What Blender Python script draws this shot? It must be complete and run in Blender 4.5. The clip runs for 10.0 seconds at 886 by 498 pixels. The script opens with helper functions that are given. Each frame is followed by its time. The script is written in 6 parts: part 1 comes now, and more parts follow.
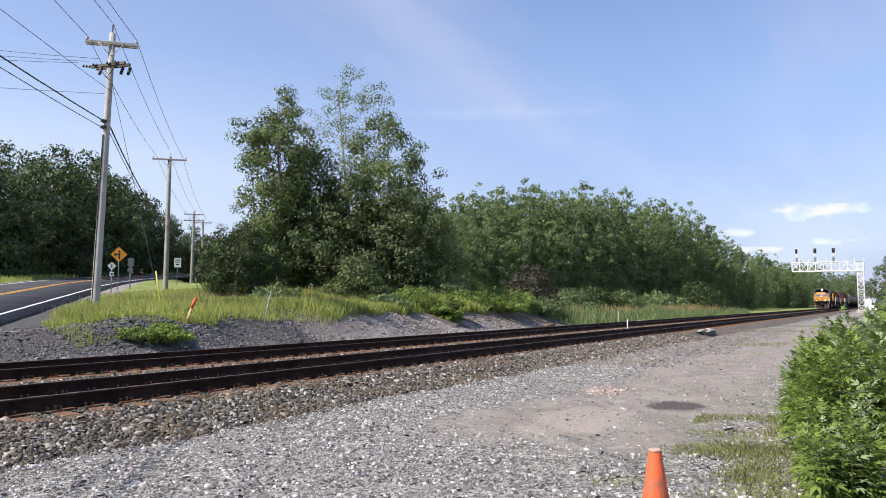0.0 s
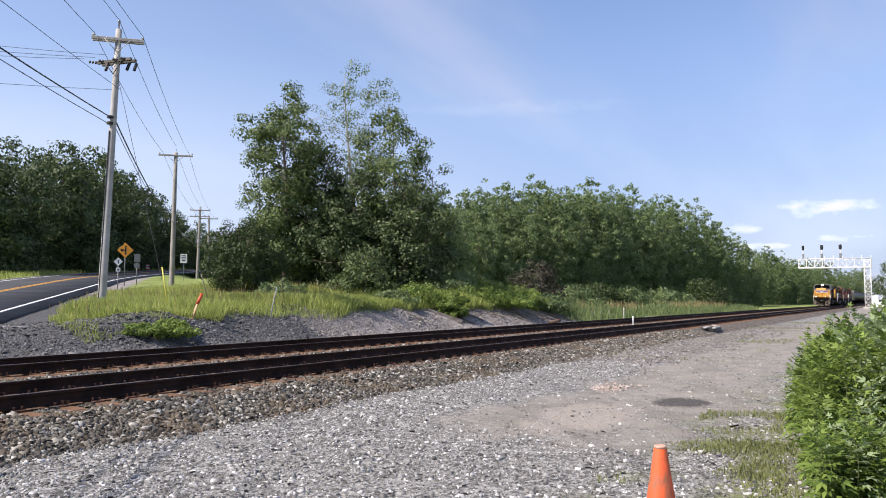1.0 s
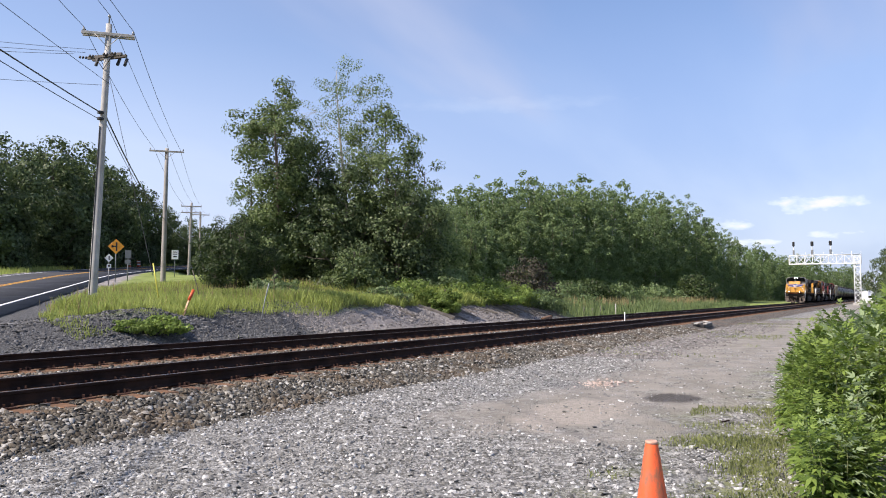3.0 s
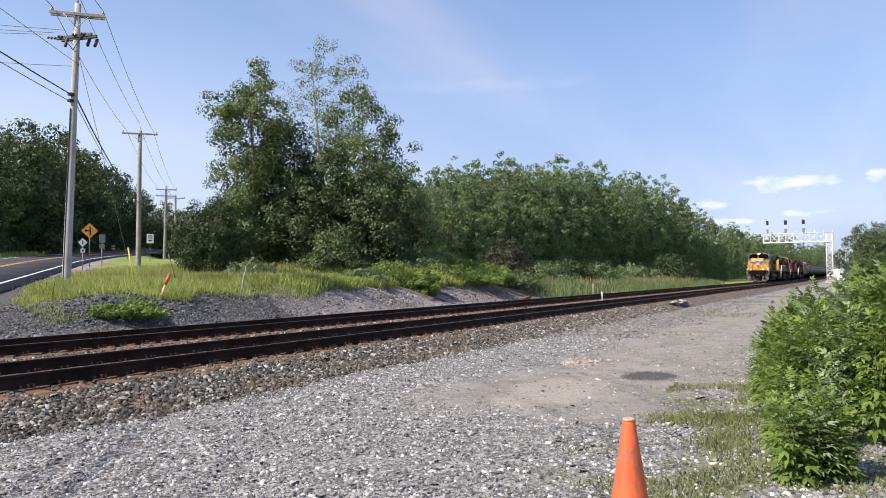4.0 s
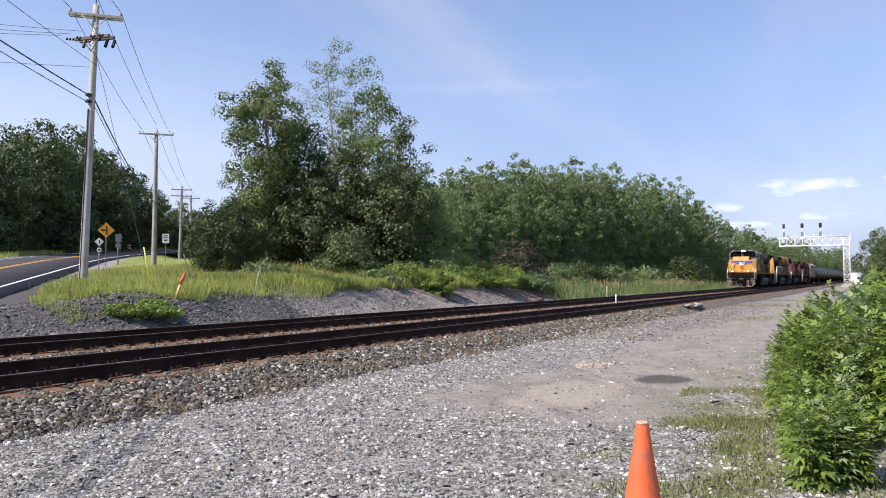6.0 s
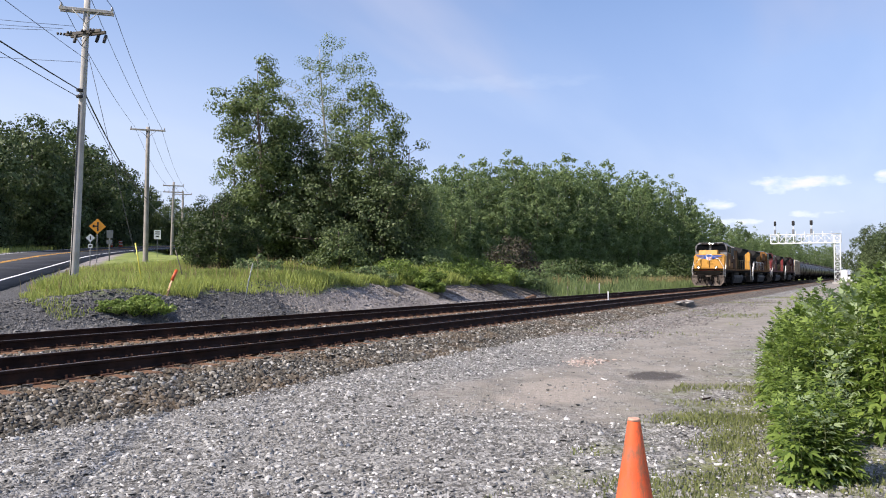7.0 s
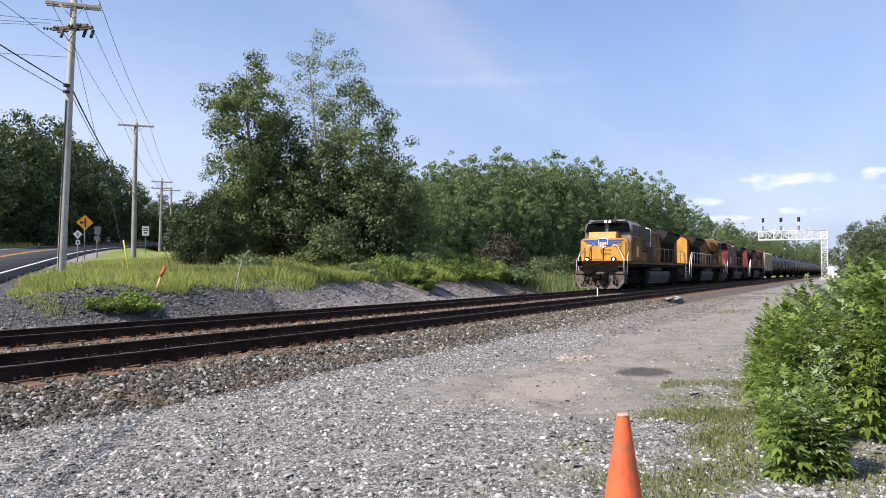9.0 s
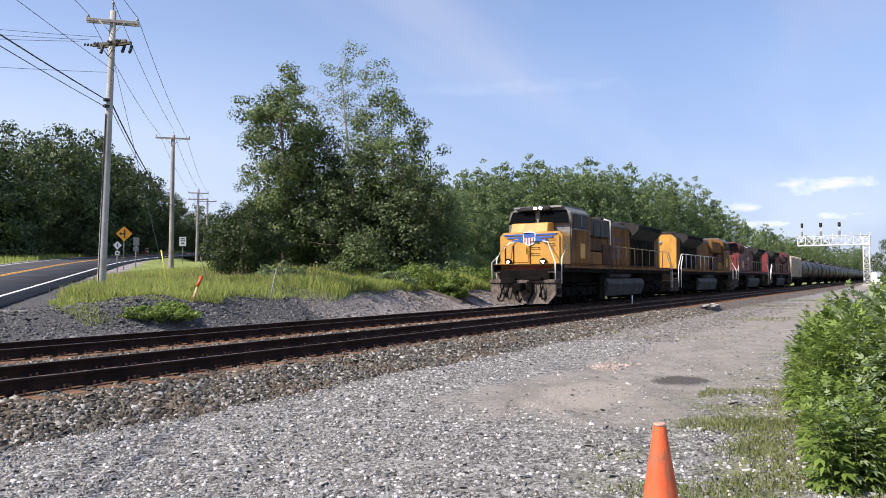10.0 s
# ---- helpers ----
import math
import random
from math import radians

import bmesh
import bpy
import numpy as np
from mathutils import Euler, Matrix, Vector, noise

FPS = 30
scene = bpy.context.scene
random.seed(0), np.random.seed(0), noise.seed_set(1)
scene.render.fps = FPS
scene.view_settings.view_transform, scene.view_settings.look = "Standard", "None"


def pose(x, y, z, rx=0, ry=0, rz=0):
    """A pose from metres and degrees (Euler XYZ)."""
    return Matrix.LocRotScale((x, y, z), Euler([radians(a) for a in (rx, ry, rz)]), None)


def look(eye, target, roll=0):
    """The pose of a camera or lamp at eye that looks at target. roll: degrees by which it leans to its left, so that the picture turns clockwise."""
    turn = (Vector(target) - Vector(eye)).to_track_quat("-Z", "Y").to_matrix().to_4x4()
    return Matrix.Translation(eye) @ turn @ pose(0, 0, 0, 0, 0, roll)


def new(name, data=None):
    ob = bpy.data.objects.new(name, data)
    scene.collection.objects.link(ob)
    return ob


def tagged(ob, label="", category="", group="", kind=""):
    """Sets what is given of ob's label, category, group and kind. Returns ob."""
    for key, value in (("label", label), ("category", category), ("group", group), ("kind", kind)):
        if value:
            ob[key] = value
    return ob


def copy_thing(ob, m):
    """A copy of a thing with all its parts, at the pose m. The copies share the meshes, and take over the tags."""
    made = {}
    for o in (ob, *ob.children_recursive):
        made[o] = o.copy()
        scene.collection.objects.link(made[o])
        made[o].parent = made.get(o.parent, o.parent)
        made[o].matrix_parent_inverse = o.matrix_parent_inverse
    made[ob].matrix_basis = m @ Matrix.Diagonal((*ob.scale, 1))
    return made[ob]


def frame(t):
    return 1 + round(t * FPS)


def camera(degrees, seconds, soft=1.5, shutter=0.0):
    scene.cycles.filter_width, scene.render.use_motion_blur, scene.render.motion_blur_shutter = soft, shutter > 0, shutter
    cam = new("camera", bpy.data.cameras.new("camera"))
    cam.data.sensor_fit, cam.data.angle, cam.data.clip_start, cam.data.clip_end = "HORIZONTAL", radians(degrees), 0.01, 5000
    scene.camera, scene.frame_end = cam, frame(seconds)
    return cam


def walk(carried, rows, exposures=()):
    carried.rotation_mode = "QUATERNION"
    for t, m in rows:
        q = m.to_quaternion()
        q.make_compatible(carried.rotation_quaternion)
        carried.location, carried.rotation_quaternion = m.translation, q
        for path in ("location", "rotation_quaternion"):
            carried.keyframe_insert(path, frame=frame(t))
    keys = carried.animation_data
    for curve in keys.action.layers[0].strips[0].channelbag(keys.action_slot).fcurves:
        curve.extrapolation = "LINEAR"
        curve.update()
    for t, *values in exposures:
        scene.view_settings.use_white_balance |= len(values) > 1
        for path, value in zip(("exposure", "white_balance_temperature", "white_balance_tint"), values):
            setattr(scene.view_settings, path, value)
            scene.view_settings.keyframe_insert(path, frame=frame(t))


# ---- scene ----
# Camera: handheld, standing on the gravel lot. Track runs along x, the far side is +y.
EYE = (0.0, 0.0, 1.60)
RAIL = 0.40          # height of the rail heads
NEAR, FAR = 10.08, 14.28   # centre lines of the two tracks
cam = camera(61.3, 10.0, soft=1.0)
PATH = [(0.0, 4.10, -0.15, -58.95), (0.5, 3.81, -0.11, -58.66), (1.0, 3.80, -0.24, -58.54), (1.5, 3.58, 0.10, -58.58),
        (2.0, 3.31, 0.05, -57.88), (2.2, 3.25, 0.00, -57.55), (3.3, 3.15, -0.40, -60.42), (3.5, 2.57, -0.51, -61.22),
        (4.0, 2.10, 0.36, -60.77), (4.5, 3.25, -0.07, -61.95), (5.0, 2.86, 0.08, -62.10), (5.5, 2.48, 0.18, -60.93),
        (5.7, 2.50, 0.08, -59.87), (6.8, 1.71, -0.08, -59.94), (7.0, 1.96, -0.10, -60.31), (7.5, 1.93, -0.54, -61.04),
        (8.0, 1.78, -0.54, -61.28), (8.5, 1.35, -0.33, -61.51), (9.0, 1.69, -0.07, -61.09), (9.5, 1.73, 0.25, -60.64),
        (10.0, 2.33, 0.25, -58.58)]
walk(cam, [(t, pose(*EYE, 90 + p, r, y)) for t, p, r, y in PATH], exposures=[(0.0, 0.57, 6700, 17), (10.0, 0.57, 6700, 17)])

# ---- light ----
SUN = Vector((-0.60, 0.38, 0.70)).normalized()
lamp = bpy.data.lights.new("sun", "SUN")
lamp.energy, lamp.angle, lamp.color = 5.0, radians(0.6), (1.0, 0.94, 0.83)
sun = new("sun", lamp)
sun.matrix_basis = look(SUN * 50, (0, 0, 0))


def make_world():
    w = bpy.data.worlds.new("sky")
    scene.world = w
    w.use_nodes = True
    nt = w.node_tree
    nt.nodes.clear()
    n, k = nt.nodes.new, nt.links.new
    sky = n("ShaderNodeTexSky")
    sky.sky_type, sky.sun_disc = "NISHITA", False
    sky.sun_elevation = math.asin(SUN.z)
    sky.sun_rotation = math.atan2(SUN.x, SUN.y) % (2 * math.pi)
    sky.air_density, sky.dust_density, sky.ozone_density = 1.0, 0.25, 4.5
    geo = n("ShaderNodeTexCoord")
    sep = n("ShaderNodeSeparateXYZ")
    k(geo.outputs["Generated"], sep.inputs[0])

    def math_node(op, a, b=None, clamp=False):
        m = n("ShaderNodeMath")
        m.operation, m.use_clamp = op, clamp
        for i, v in enumerate((a, b)):
            if v is None:
                continue
            if isinstance(v, (int, float)):
                m.inputs[i].default_value = v
            else:
                k(v, m.inputs[i])
        return m.outputs[0]

    def ramp(v, lo, hi):
        m = n("ShaderNodeMapRange")
        m.interpolation_type = "SMOOTHSTEP"
        k(v, m.inputs[0])
        m.inputs[1].default_value, m.inputs[2].default_value = lo, hi
        return m.outputs[0]

    # cloud layer: direction projected on a plane overhead, so that clouds flatten towards the horizon
    div = math_node("ADD", math_node("MAXIMUM", sep.outputs[2], 0.0), 0.16)
    flat = n("ShaderNodeCombineXYZ")
    k(math_node("DIVIDE", sep.outputs[0], div), flat.inputs[0])
    k(math_node("DIVIDE", sep.outputs[1], div), flat.inputs[1])
    wisp = n("ShaderNodeTexNoise")
    wisp.inputs["Scale"].default_value, wisp.inputs["Detail"].default_value = 0.7, 5.0
    stretch = n("ShaderNodeMapping")
    stretch.inputs["Scale"].default_value = (0.5, 1.6, 1.0)
    stretch.inputs["Rotation"].default_value = (0, 0, radians(-25))
    k(flat.outputs[0], stretch.inputs[0])
    k(stretch.outputs[0], wisp.inputs["Vector"])
    thin = math_node("MULTIPLY", ramp(wisp.outputs["Fac"], 0.40, 0.72), 0.6)
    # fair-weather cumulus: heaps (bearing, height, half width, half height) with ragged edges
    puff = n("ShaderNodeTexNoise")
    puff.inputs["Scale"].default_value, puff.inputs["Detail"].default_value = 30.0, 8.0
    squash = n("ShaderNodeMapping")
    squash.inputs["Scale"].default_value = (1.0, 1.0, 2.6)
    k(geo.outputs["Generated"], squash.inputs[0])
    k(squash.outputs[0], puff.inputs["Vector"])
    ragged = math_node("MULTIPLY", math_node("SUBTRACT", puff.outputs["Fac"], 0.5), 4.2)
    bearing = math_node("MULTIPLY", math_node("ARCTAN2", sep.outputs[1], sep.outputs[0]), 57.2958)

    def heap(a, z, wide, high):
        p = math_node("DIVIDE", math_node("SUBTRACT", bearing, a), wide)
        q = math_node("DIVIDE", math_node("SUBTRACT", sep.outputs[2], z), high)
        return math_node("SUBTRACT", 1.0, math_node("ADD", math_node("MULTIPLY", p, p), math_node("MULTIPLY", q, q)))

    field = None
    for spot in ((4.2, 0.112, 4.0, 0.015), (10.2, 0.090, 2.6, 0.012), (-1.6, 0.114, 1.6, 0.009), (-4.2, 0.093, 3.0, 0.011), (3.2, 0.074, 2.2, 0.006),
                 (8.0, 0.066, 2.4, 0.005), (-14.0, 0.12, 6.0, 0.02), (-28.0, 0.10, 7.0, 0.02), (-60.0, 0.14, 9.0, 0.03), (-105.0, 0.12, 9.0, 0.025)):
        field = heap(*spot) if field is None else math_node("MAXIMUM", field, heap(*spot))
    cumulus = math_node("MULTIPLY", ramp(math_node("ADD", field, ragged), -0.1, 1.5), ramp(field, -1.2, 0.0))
    streak = math_node("MULTIPLY", ramp(math_node("ADD", heap(26.0, 0.250, 9.0, 0.014), math_node("MULTIPLY", ragged, 0.4)), -0.3, 1.2), 0.40)
    # pale summer haze low over the horizon, stronger towards the sun
    sunward = ramp(math_node("ADD", math_node("MULTIPLY", sep.outputs[0], SUN.x), math_node("MULTIPLY", sep.outputs[1], SUN.y)), -0.52, 0.02)
    haze = math_node("MULTIPLY", ramp(sep.outputs[2], 0.50, 0.0), math_node("ADD", math_node("MULTIPLY", sunward, 0.18), 0.78))
    veil = math_node("ADD", math_node("MULTIPLY", thin, 0.9), math_node("ADD", math_node("MULTIPLY", sunward, 0.20), 0.12))
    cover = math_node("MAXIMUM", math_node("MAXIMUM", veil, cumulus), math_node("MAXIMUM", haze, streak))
    tint = n("ShaderNodeMix")
    tint.data_type = "RGBA"
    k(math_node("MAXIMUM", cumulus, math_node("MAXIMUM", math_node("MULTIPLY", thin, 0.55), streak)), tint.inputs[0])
    glare = n("ShaderNodeMix")
    glare.data_type = "RGBA"
    k(math_node("MULTIPLY", sunward, ramp(sep.outputs[2], 0.55, 0.10)), glare.inputs[0])
    glare.inputs[6].default_value = (1.84, 2.34, 3.78, 1)
    glare.inputs[7].default_value = (3.42, 4.08, 5.25, 1)
    k(glare.outputs[2], tint.inputs[6])
    tint.inputs[7].default_value = (4.75, 5.05, 5.3, 1)
    mix = n("ShaderNodeMix")
    mix.data_type = "RGBA"
    k(cover, mix.inputs[0])
    k(sky.outputs[0], mix.inputs[6])
    k(tint.outputs[2], mix.inputs[7])
    bg, out = n("ShaderNodeBackground"), n("ShaderNodeOutputWorld")
    bg.inputs[1].default_value = 0.135
    k(mix.outputs[2], bg.inputs[0])
    k(bg.outputs[0], out.inputs[0])


make_world()


# ---- materials ----
class Nodes:
    """A node material under construction."""

    def __init__(self, name):
        self.mat = bpy.data.materials.new(name)
        self.mat.use_nodes = True
        self.t = self.mat.node_tree
        self.t.nodes.clear()
        self.coord = self.n("ShaderNodeTexCoord").outputs["Object"]

    def n(self, kind):
        return self.t.nodes.new(kind)

    def link(self, a, b):
        if isinstance(a, (int, float)):
            b.default_value = a
        elif isinstance(a, tuple):
            b.default_value = (*a, 1.0)[:4]
        else:
            self.t.links.new(a, b)

    def noise(self, scale, detail=4.0, rough=0.6, vec=None, dist=0.0):
        x = self.n("ShaderNodeTexNoise")
        x.inputs["Scale"].default_value, x.inputs["Detail"].default_value = scale, detail
        x.inputs["Roughness"].default_value, x.inputs["Distortion"].default_value = rough, dist
        self.link(vec or self.coord, x.inputs["Vector"])
        return x.outputs["Fac"]

    def voronoi(self, scale, vec=None, out="Distance", feature="F1"):
        x = self.n("ShaderNodeTexVoronoi")
        x.feature = feature
        x.inputs["Scale"].default_value = scale
        self.link(vec or self.coord, x.inputs["Vector"])
        return x.outputs[out]

    def step(self, v, lo, hi, a=0.0, b=1.0):
        x = self.n("ShaderNodeMapRange")
        x.interpolation_type = "SMOOTHSTEP"
        self.link(v, x.inputs[0])
        for i, y in enumerate((lo, hi, a, b)):
            self.link(y, x.inputs[i + 1])
        return x.outputs[0]

    def mix(self, f, a, b):
        x = self.n("ShaderNodeMix")
        x.data_type = "RGBA"
        self.link(f, x.inputs[0])
        self.link(a, x.inputs[6])
        self.link(b, x.inputs[7])
        return x.outputs[2]

    def op(self, kind, a, b=0.0):
        x = self.n("ShaderNodeMath")
        x.operation = kind
        self.link(a, x.inputs[0])
        self.link(b, x.inputs[1])
        return x.outputs[0]

    def axes(self, vec=None):
        x = self.n("ShaderNodeSeparateXYZ")
        self.link(vec or self.coord, x.inputs[0])
        return x.outputs

    def scaled(self, s, vec=None):
        x = self.n("ShaderNodeMapping")
        x.inputs["Scale"].default_value = s
        self.link(vec or self.coord, x.inputs[0])
        return x.outputs[0]

    def island(self):
        return self.n("ShaderNodeNewGeometry").outputs["Random Per Island"]

    def each(self):
        return self.n("ShaderNodeObjectInfo").outputs["Random"]

    def bump(self, height, strength=0.3, distance=0.02):
        x = self.n("ShaderNodeBump")
        x.inputs["Strength"].default_value, x.inputs["Distance"].default_value = strength, distance
        self.link(height, x.inputs["Height"])
        return x.outputs[0]

    def done(self, color, rough=0.8, metal=0.0, bump=None, spec=0.5, thru=0.0, glow=None):
        p, out = self.n("ShaderNodeBsdfPrincipled"), self.n("ShaderNodeOutputMaterial")
        self.link(color, p.inputs["Base Color"])
        self.link(rough, p.inputs["Roughness"])
        self.link(metal, p.inputs["Metallic"])
        self.link(spec, p.inputs["Specular IOR Level"])
        if bump is not None:
            self.link(bump, p.inputs["Normal"])
        if glow:
            p.inputs["Emission Color"].default_value = (*glow[:3], 1)
            p.inputs["Emission Strength"].default_value = glow[3]
        last = p.outputs[0]
        if thru:
            tr, m = self.n("ShaderNodeBsdfTranslucent"), self.n("ShaderNodeMixShader")
            self.link(color, tr.inputs[0])
            m.inputs[0].default_value = thru
            self.link(last, m.inputs[1])
            self.link(tr.outputs[0], m.inputs[2])
            last = m.outputs[0]
        self.link(last, out.inputs[0])
        return self.mat


def dim(c, f):
    return tuple(min(1.0, v * f) for v in c)


def surface(name, color, rough=0.75, metal=0.0, patch=1.5, grain=40.0, var=0.25, relief=0.15, dirt=None, amount=0.0, streak=(1, 1, 1), spec=0.5):
    """A painted, worn or natural surface: patches and grain in its colour and gloss, optional dirt with streaks."""
    m = Nodes(name)
    big, fine = m.noise(patch, 4, 0.6), m.noise(grain, 3, 0.65)
    c = m.mix(m.step(big, 0.3, 0.7), dim(color, 1 - var), dim(color, 1 + var * 0.7))
    c = m.mix(m.op("MULTIPLY", m.step(fine, 0.45, 0.8), 0.5), c, dim(color, 1 - var * 1.6))
    r = m.step(big, 0.2, 0.8, min(1, rough * 1.15), rough * 0.85)
    if dirt:
        d = m.noise(patch * 2.3, 6, 0.7, m.scaled(streak))
        c = m.mix(m.op("MULTIPLY", m.step(d, 0.42, 0.68), amount), c, dirt)
    return m.done(c, r, metal, m.bump(fine, relief, 0.01), spec)


def leaf_mat(name, dark, light, thru=0.35):
    m = Nodes(name)
    tone = m.noise(0.35, 3)
    c = m.mix(m.island(), dark, light)
    c = m.mix(m.op("MULTIPLY", m.step(tone, 0.35, 0.7), 0.45), c, dim(light, 1.15))
    c = m.mix(m.op("MULTIPLY", m.each(), 0.35), c, dim(dark, 0.9))
    return m.done(c, 0.55, 0.0, None, 0.35, thru)


def stones_mat(name, tones, warm=None):
    """Loose stones: each with its own tone, dusty grain."""
    m = Nodes(name)
    x = m.n("ShaderNodeValToRGB")
    x.color_ramp.interpolation = "LINEAR"
    while len(x.color_ramp.elements) < len(tones):
        x.color_ramp.elements.new(0.5)
    for i, e in enumerate(x.color_ramp.elements):
        e.position, e.color = i / (len(tones) - 1), (*tones[i], 1)
    m.link(m.island(), x.inputs[0])
    g = m.noise(55, 3)
    c = m.mix(m.op("MULTIPLY", m.step(g, 0.4, 0.7), 0.4), x.outputs[0], dim(tones[len(tones) // 2], 1.2))
    if warm:
        c = m.mix(m.op("MULTIPLY", m.step(m.noise(0.9, 4), 0.42, 0.68), 0.6), c, warm)
    return m.done(c, 0.9, 0.0, m.bump(g, 0.3, 0.01), 0.3)


ASPHALT = surface("asphalt", (0.035, 0.036, 0.040), 0.82, patch=0.4, grain=60, var=0.3, relief=0.3)
LINE_WHITE = surface("road_paint_white", (0.75, 0.75, 0.73), 0.7, patch=3, var=0.12)
LINE_YELLOW = surface("road_paint_yellow", (0.75, 0.36, 0.03), 0.7, patch=3, var=0.12)
RUST = surface("rusty_rail_steel", (0.024, 0.014, 0.011), 0.85, 0.0, patch=1.2, grain=50, var=0.4, relief=0.3, dirt=(0.055, 0.026, 0.014), amount=0.5, spec=0.2)
POLISHED = surface("worn_rail_head", (0.13, 0.105, 0.09), 0.42, 0.7, patch=2, grain=60, var=0.2)
TIE_WOOD = surface("creosoted_tie_wood", (0.125, 0.066, 0.034), 0.9, patch=2.5, grain=30, var=0.5, relief=0.5, dirt=(0.21, 0.098, 0.042), amount=0.7)
PLATE = surface("rusty_tie_plate", (0.14, 0.065, 0.038), 0.85, 0.2, var=0.35)
POLE_WOOD = surface("weathered_pole_wood", (0.41, 0.395, 0.37), 0.85, patch=1.2, grain=25, var=0.22, relief=0.4)
POLE_DARK = surface("older_pole_wood", (0.29, 0.27, 0.245), 0.85, patch=1.2, grain=25, var=0.25, relief=0.4)
ARM_DARK = surface("dark_weathered_arm_wood", (0.10, 0.09, 0.08), 0.85, patch=2.0, grain=25, var=0.3, relief=0.4)
INSULATOR = surface("grey_glazed_porcelain", (0.30, 0.31, 0.33), 0.3, var=0.1)
BLACK_HW = surface("dark_line_hardware", (0.03, 0.03, 0.032), 0.6, var=0.2)
WIRE = surface("dark_wire", (0.05, 0.05, 0.055), 0.6, 0.3, var=0.1)
GALV = surface("white_painted_steel", (0.78, 0.79, 0.80), 0.5, 0.0, var=0.08)
SIGNAL_BLACK = surface("signal_black", (0.015, 0.015, 0.016), 0.6, var=0.2)
SIGN_BACK = surface("sign_aluminium", (0.20, 0.21, 0.22), 0.6, 0.4, var=0.1)
SIGN_ORANGE = surface("sign_yellow_sheet", (0.85, 0.33, 0.02), 0.45, var=0.06)
SIGN_WHITE = surface("sign_white_sheet", (0.80, 0.80, 0.80), 0.45, var=0.05)
SIGN_BLACK = surface("sign_black_ink", (0.02, 0.02, 0.02), 0.5, var=0.05)
CONE = surface("sun_faded_orange_plastic", (0.80, 0.12, 0.03), 0.55, patch=3.2, grain=60, var=0.18, dirt=(0.22, 0.11, 0.06), amount=0.95, streak=(2.2, 2.2, 0.8))
CONE_DIRT = surface("scuffed_grey_collar", (0.55, 0.33, 0.24), 0.7, patch=8, var=0.25)
POST_ORANGE = surface("orange_post_plastic", (0.55, 0.085, 0.02), 0.55, var=0.15)
POST_YELLOW = surface("yellow_guy_guard", (0.62, 0.56, 0.09), 0.5, var=0.1)
BARK = surface("grey_brown_bark", (0.13, 0.105, 0.085), 0.9, patch=2.5, grain=18, var=0.35, relief=0.6)
BARK_PALE = surface("pale_poplar_bark", (0.36, 0.34, 0.29), 0.85, patch=2.5, grain=18, var=0.3, relief=0.4)
CONCRETE = surface("weathered_concrete", (0.42, 0.40, 0.37), 0.85, patch=2, var=0.2)
DEAD_WOOD = surface("dead_grey_wood", (0.17, 0.15, 0.13), 0.9, patch=3, var=0.3)
LEAF_MAPLE = leaf_mat("maple_leaf", (0.026, 0.050, 0.017), (0.215, 0.285, 0.102), 0.32)
LEAF_POPLAR = leaf_mat("poplar_leaf", (0.070, 0.115, 0.042), (0.190, 0.260, 0.105), 0.42)
LEAF_WOODS = leaf_mat("woodland_leaf", (0.066, 0.108, 0.040), (0.245, 0.330, 0.138), 0.44)
LEAF_ROAD = leaf_mat("dark_roadside_and_shaded_leaf", (0.016, 0.032, 0.012), (0.135, 0.185, 0.072), 0.28)
LEAF_DEAD = leaf_mat("withered_brown_leaf", (0.022, 0.020, 0.014), (0.095, 0.085, 0.052), 0.2)
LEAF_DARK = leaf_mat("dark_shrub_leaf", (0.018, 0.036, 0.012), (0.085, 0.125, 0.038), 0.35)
LEAF_BRIGHT = leaf_mat("bright_weed_leaf", (0.065, 0.118, 0.022), (0.275, 0.375, 0.082), 0.42)
LEAF_SILVER = leaf_mat("pale_leaf_underside", (0.20, 0.28, 0.13), (0.36, 0.44, 0.24))
GRASS = leaf_mat("meadow_grass_blade", (0.215, 0.275, 0.065), (0.450, 0.500, 0.155), 0.5)
LOT_GRASS = leaf_mat("trodden_grass_blade", (0.120, 0.150, 0.050), (0.300, 0.325, 0.130), 0.4)
REED = leaf_mat("reed_blade", (0.105, 0.155, 0.058), (0.225, 0.285, 0.120), 0.42)
SEED = leaf_mat("dry_seed_head", (0.22, 0.17, 0.08), (0.36, 0.30, 0.15), 0.2)
BALLAST_STONE = stones_mat("ballast_stone", [(0.016, 0.015, 0.013), (0.070, 0.066, 0.056), (0.145, 0.138, 0.120), (0.045, 0.038, 0.029), (0.19, 0.182, 0.162), (0.50, 0.49, 0.46)], (0.125, 0.090, 0.056))
LOT_STONE = stones_mat("lot_gravel_stone", [(0.055, 0.054, 0.050), (0.175, 0.174, 0.166), (0.305, 0.304, 0.296), (0.105, 0.102, 0.095), (0.36, 0.36, 0.352), (0.60, 0.60, 0.59)])
BANK_DARK = stones_mat("dark_slag_stone", [(0.030, 0.031, 0.033), (0.075, 0.076, 0.078), (0.125, 0.126, 0.128), (0.055, 0.054, 0.053), (0.21, 0.21, 0.21)])
BANK_STONE = stones_mat("bank_shale_stone", [(0.06, 0.057, 0.055), (0.14, 0.13, 0.125), (0.23, 0.215, 0.205), (0.11, 0.095, 0.085), (0.36, 0.34, 0.32)])


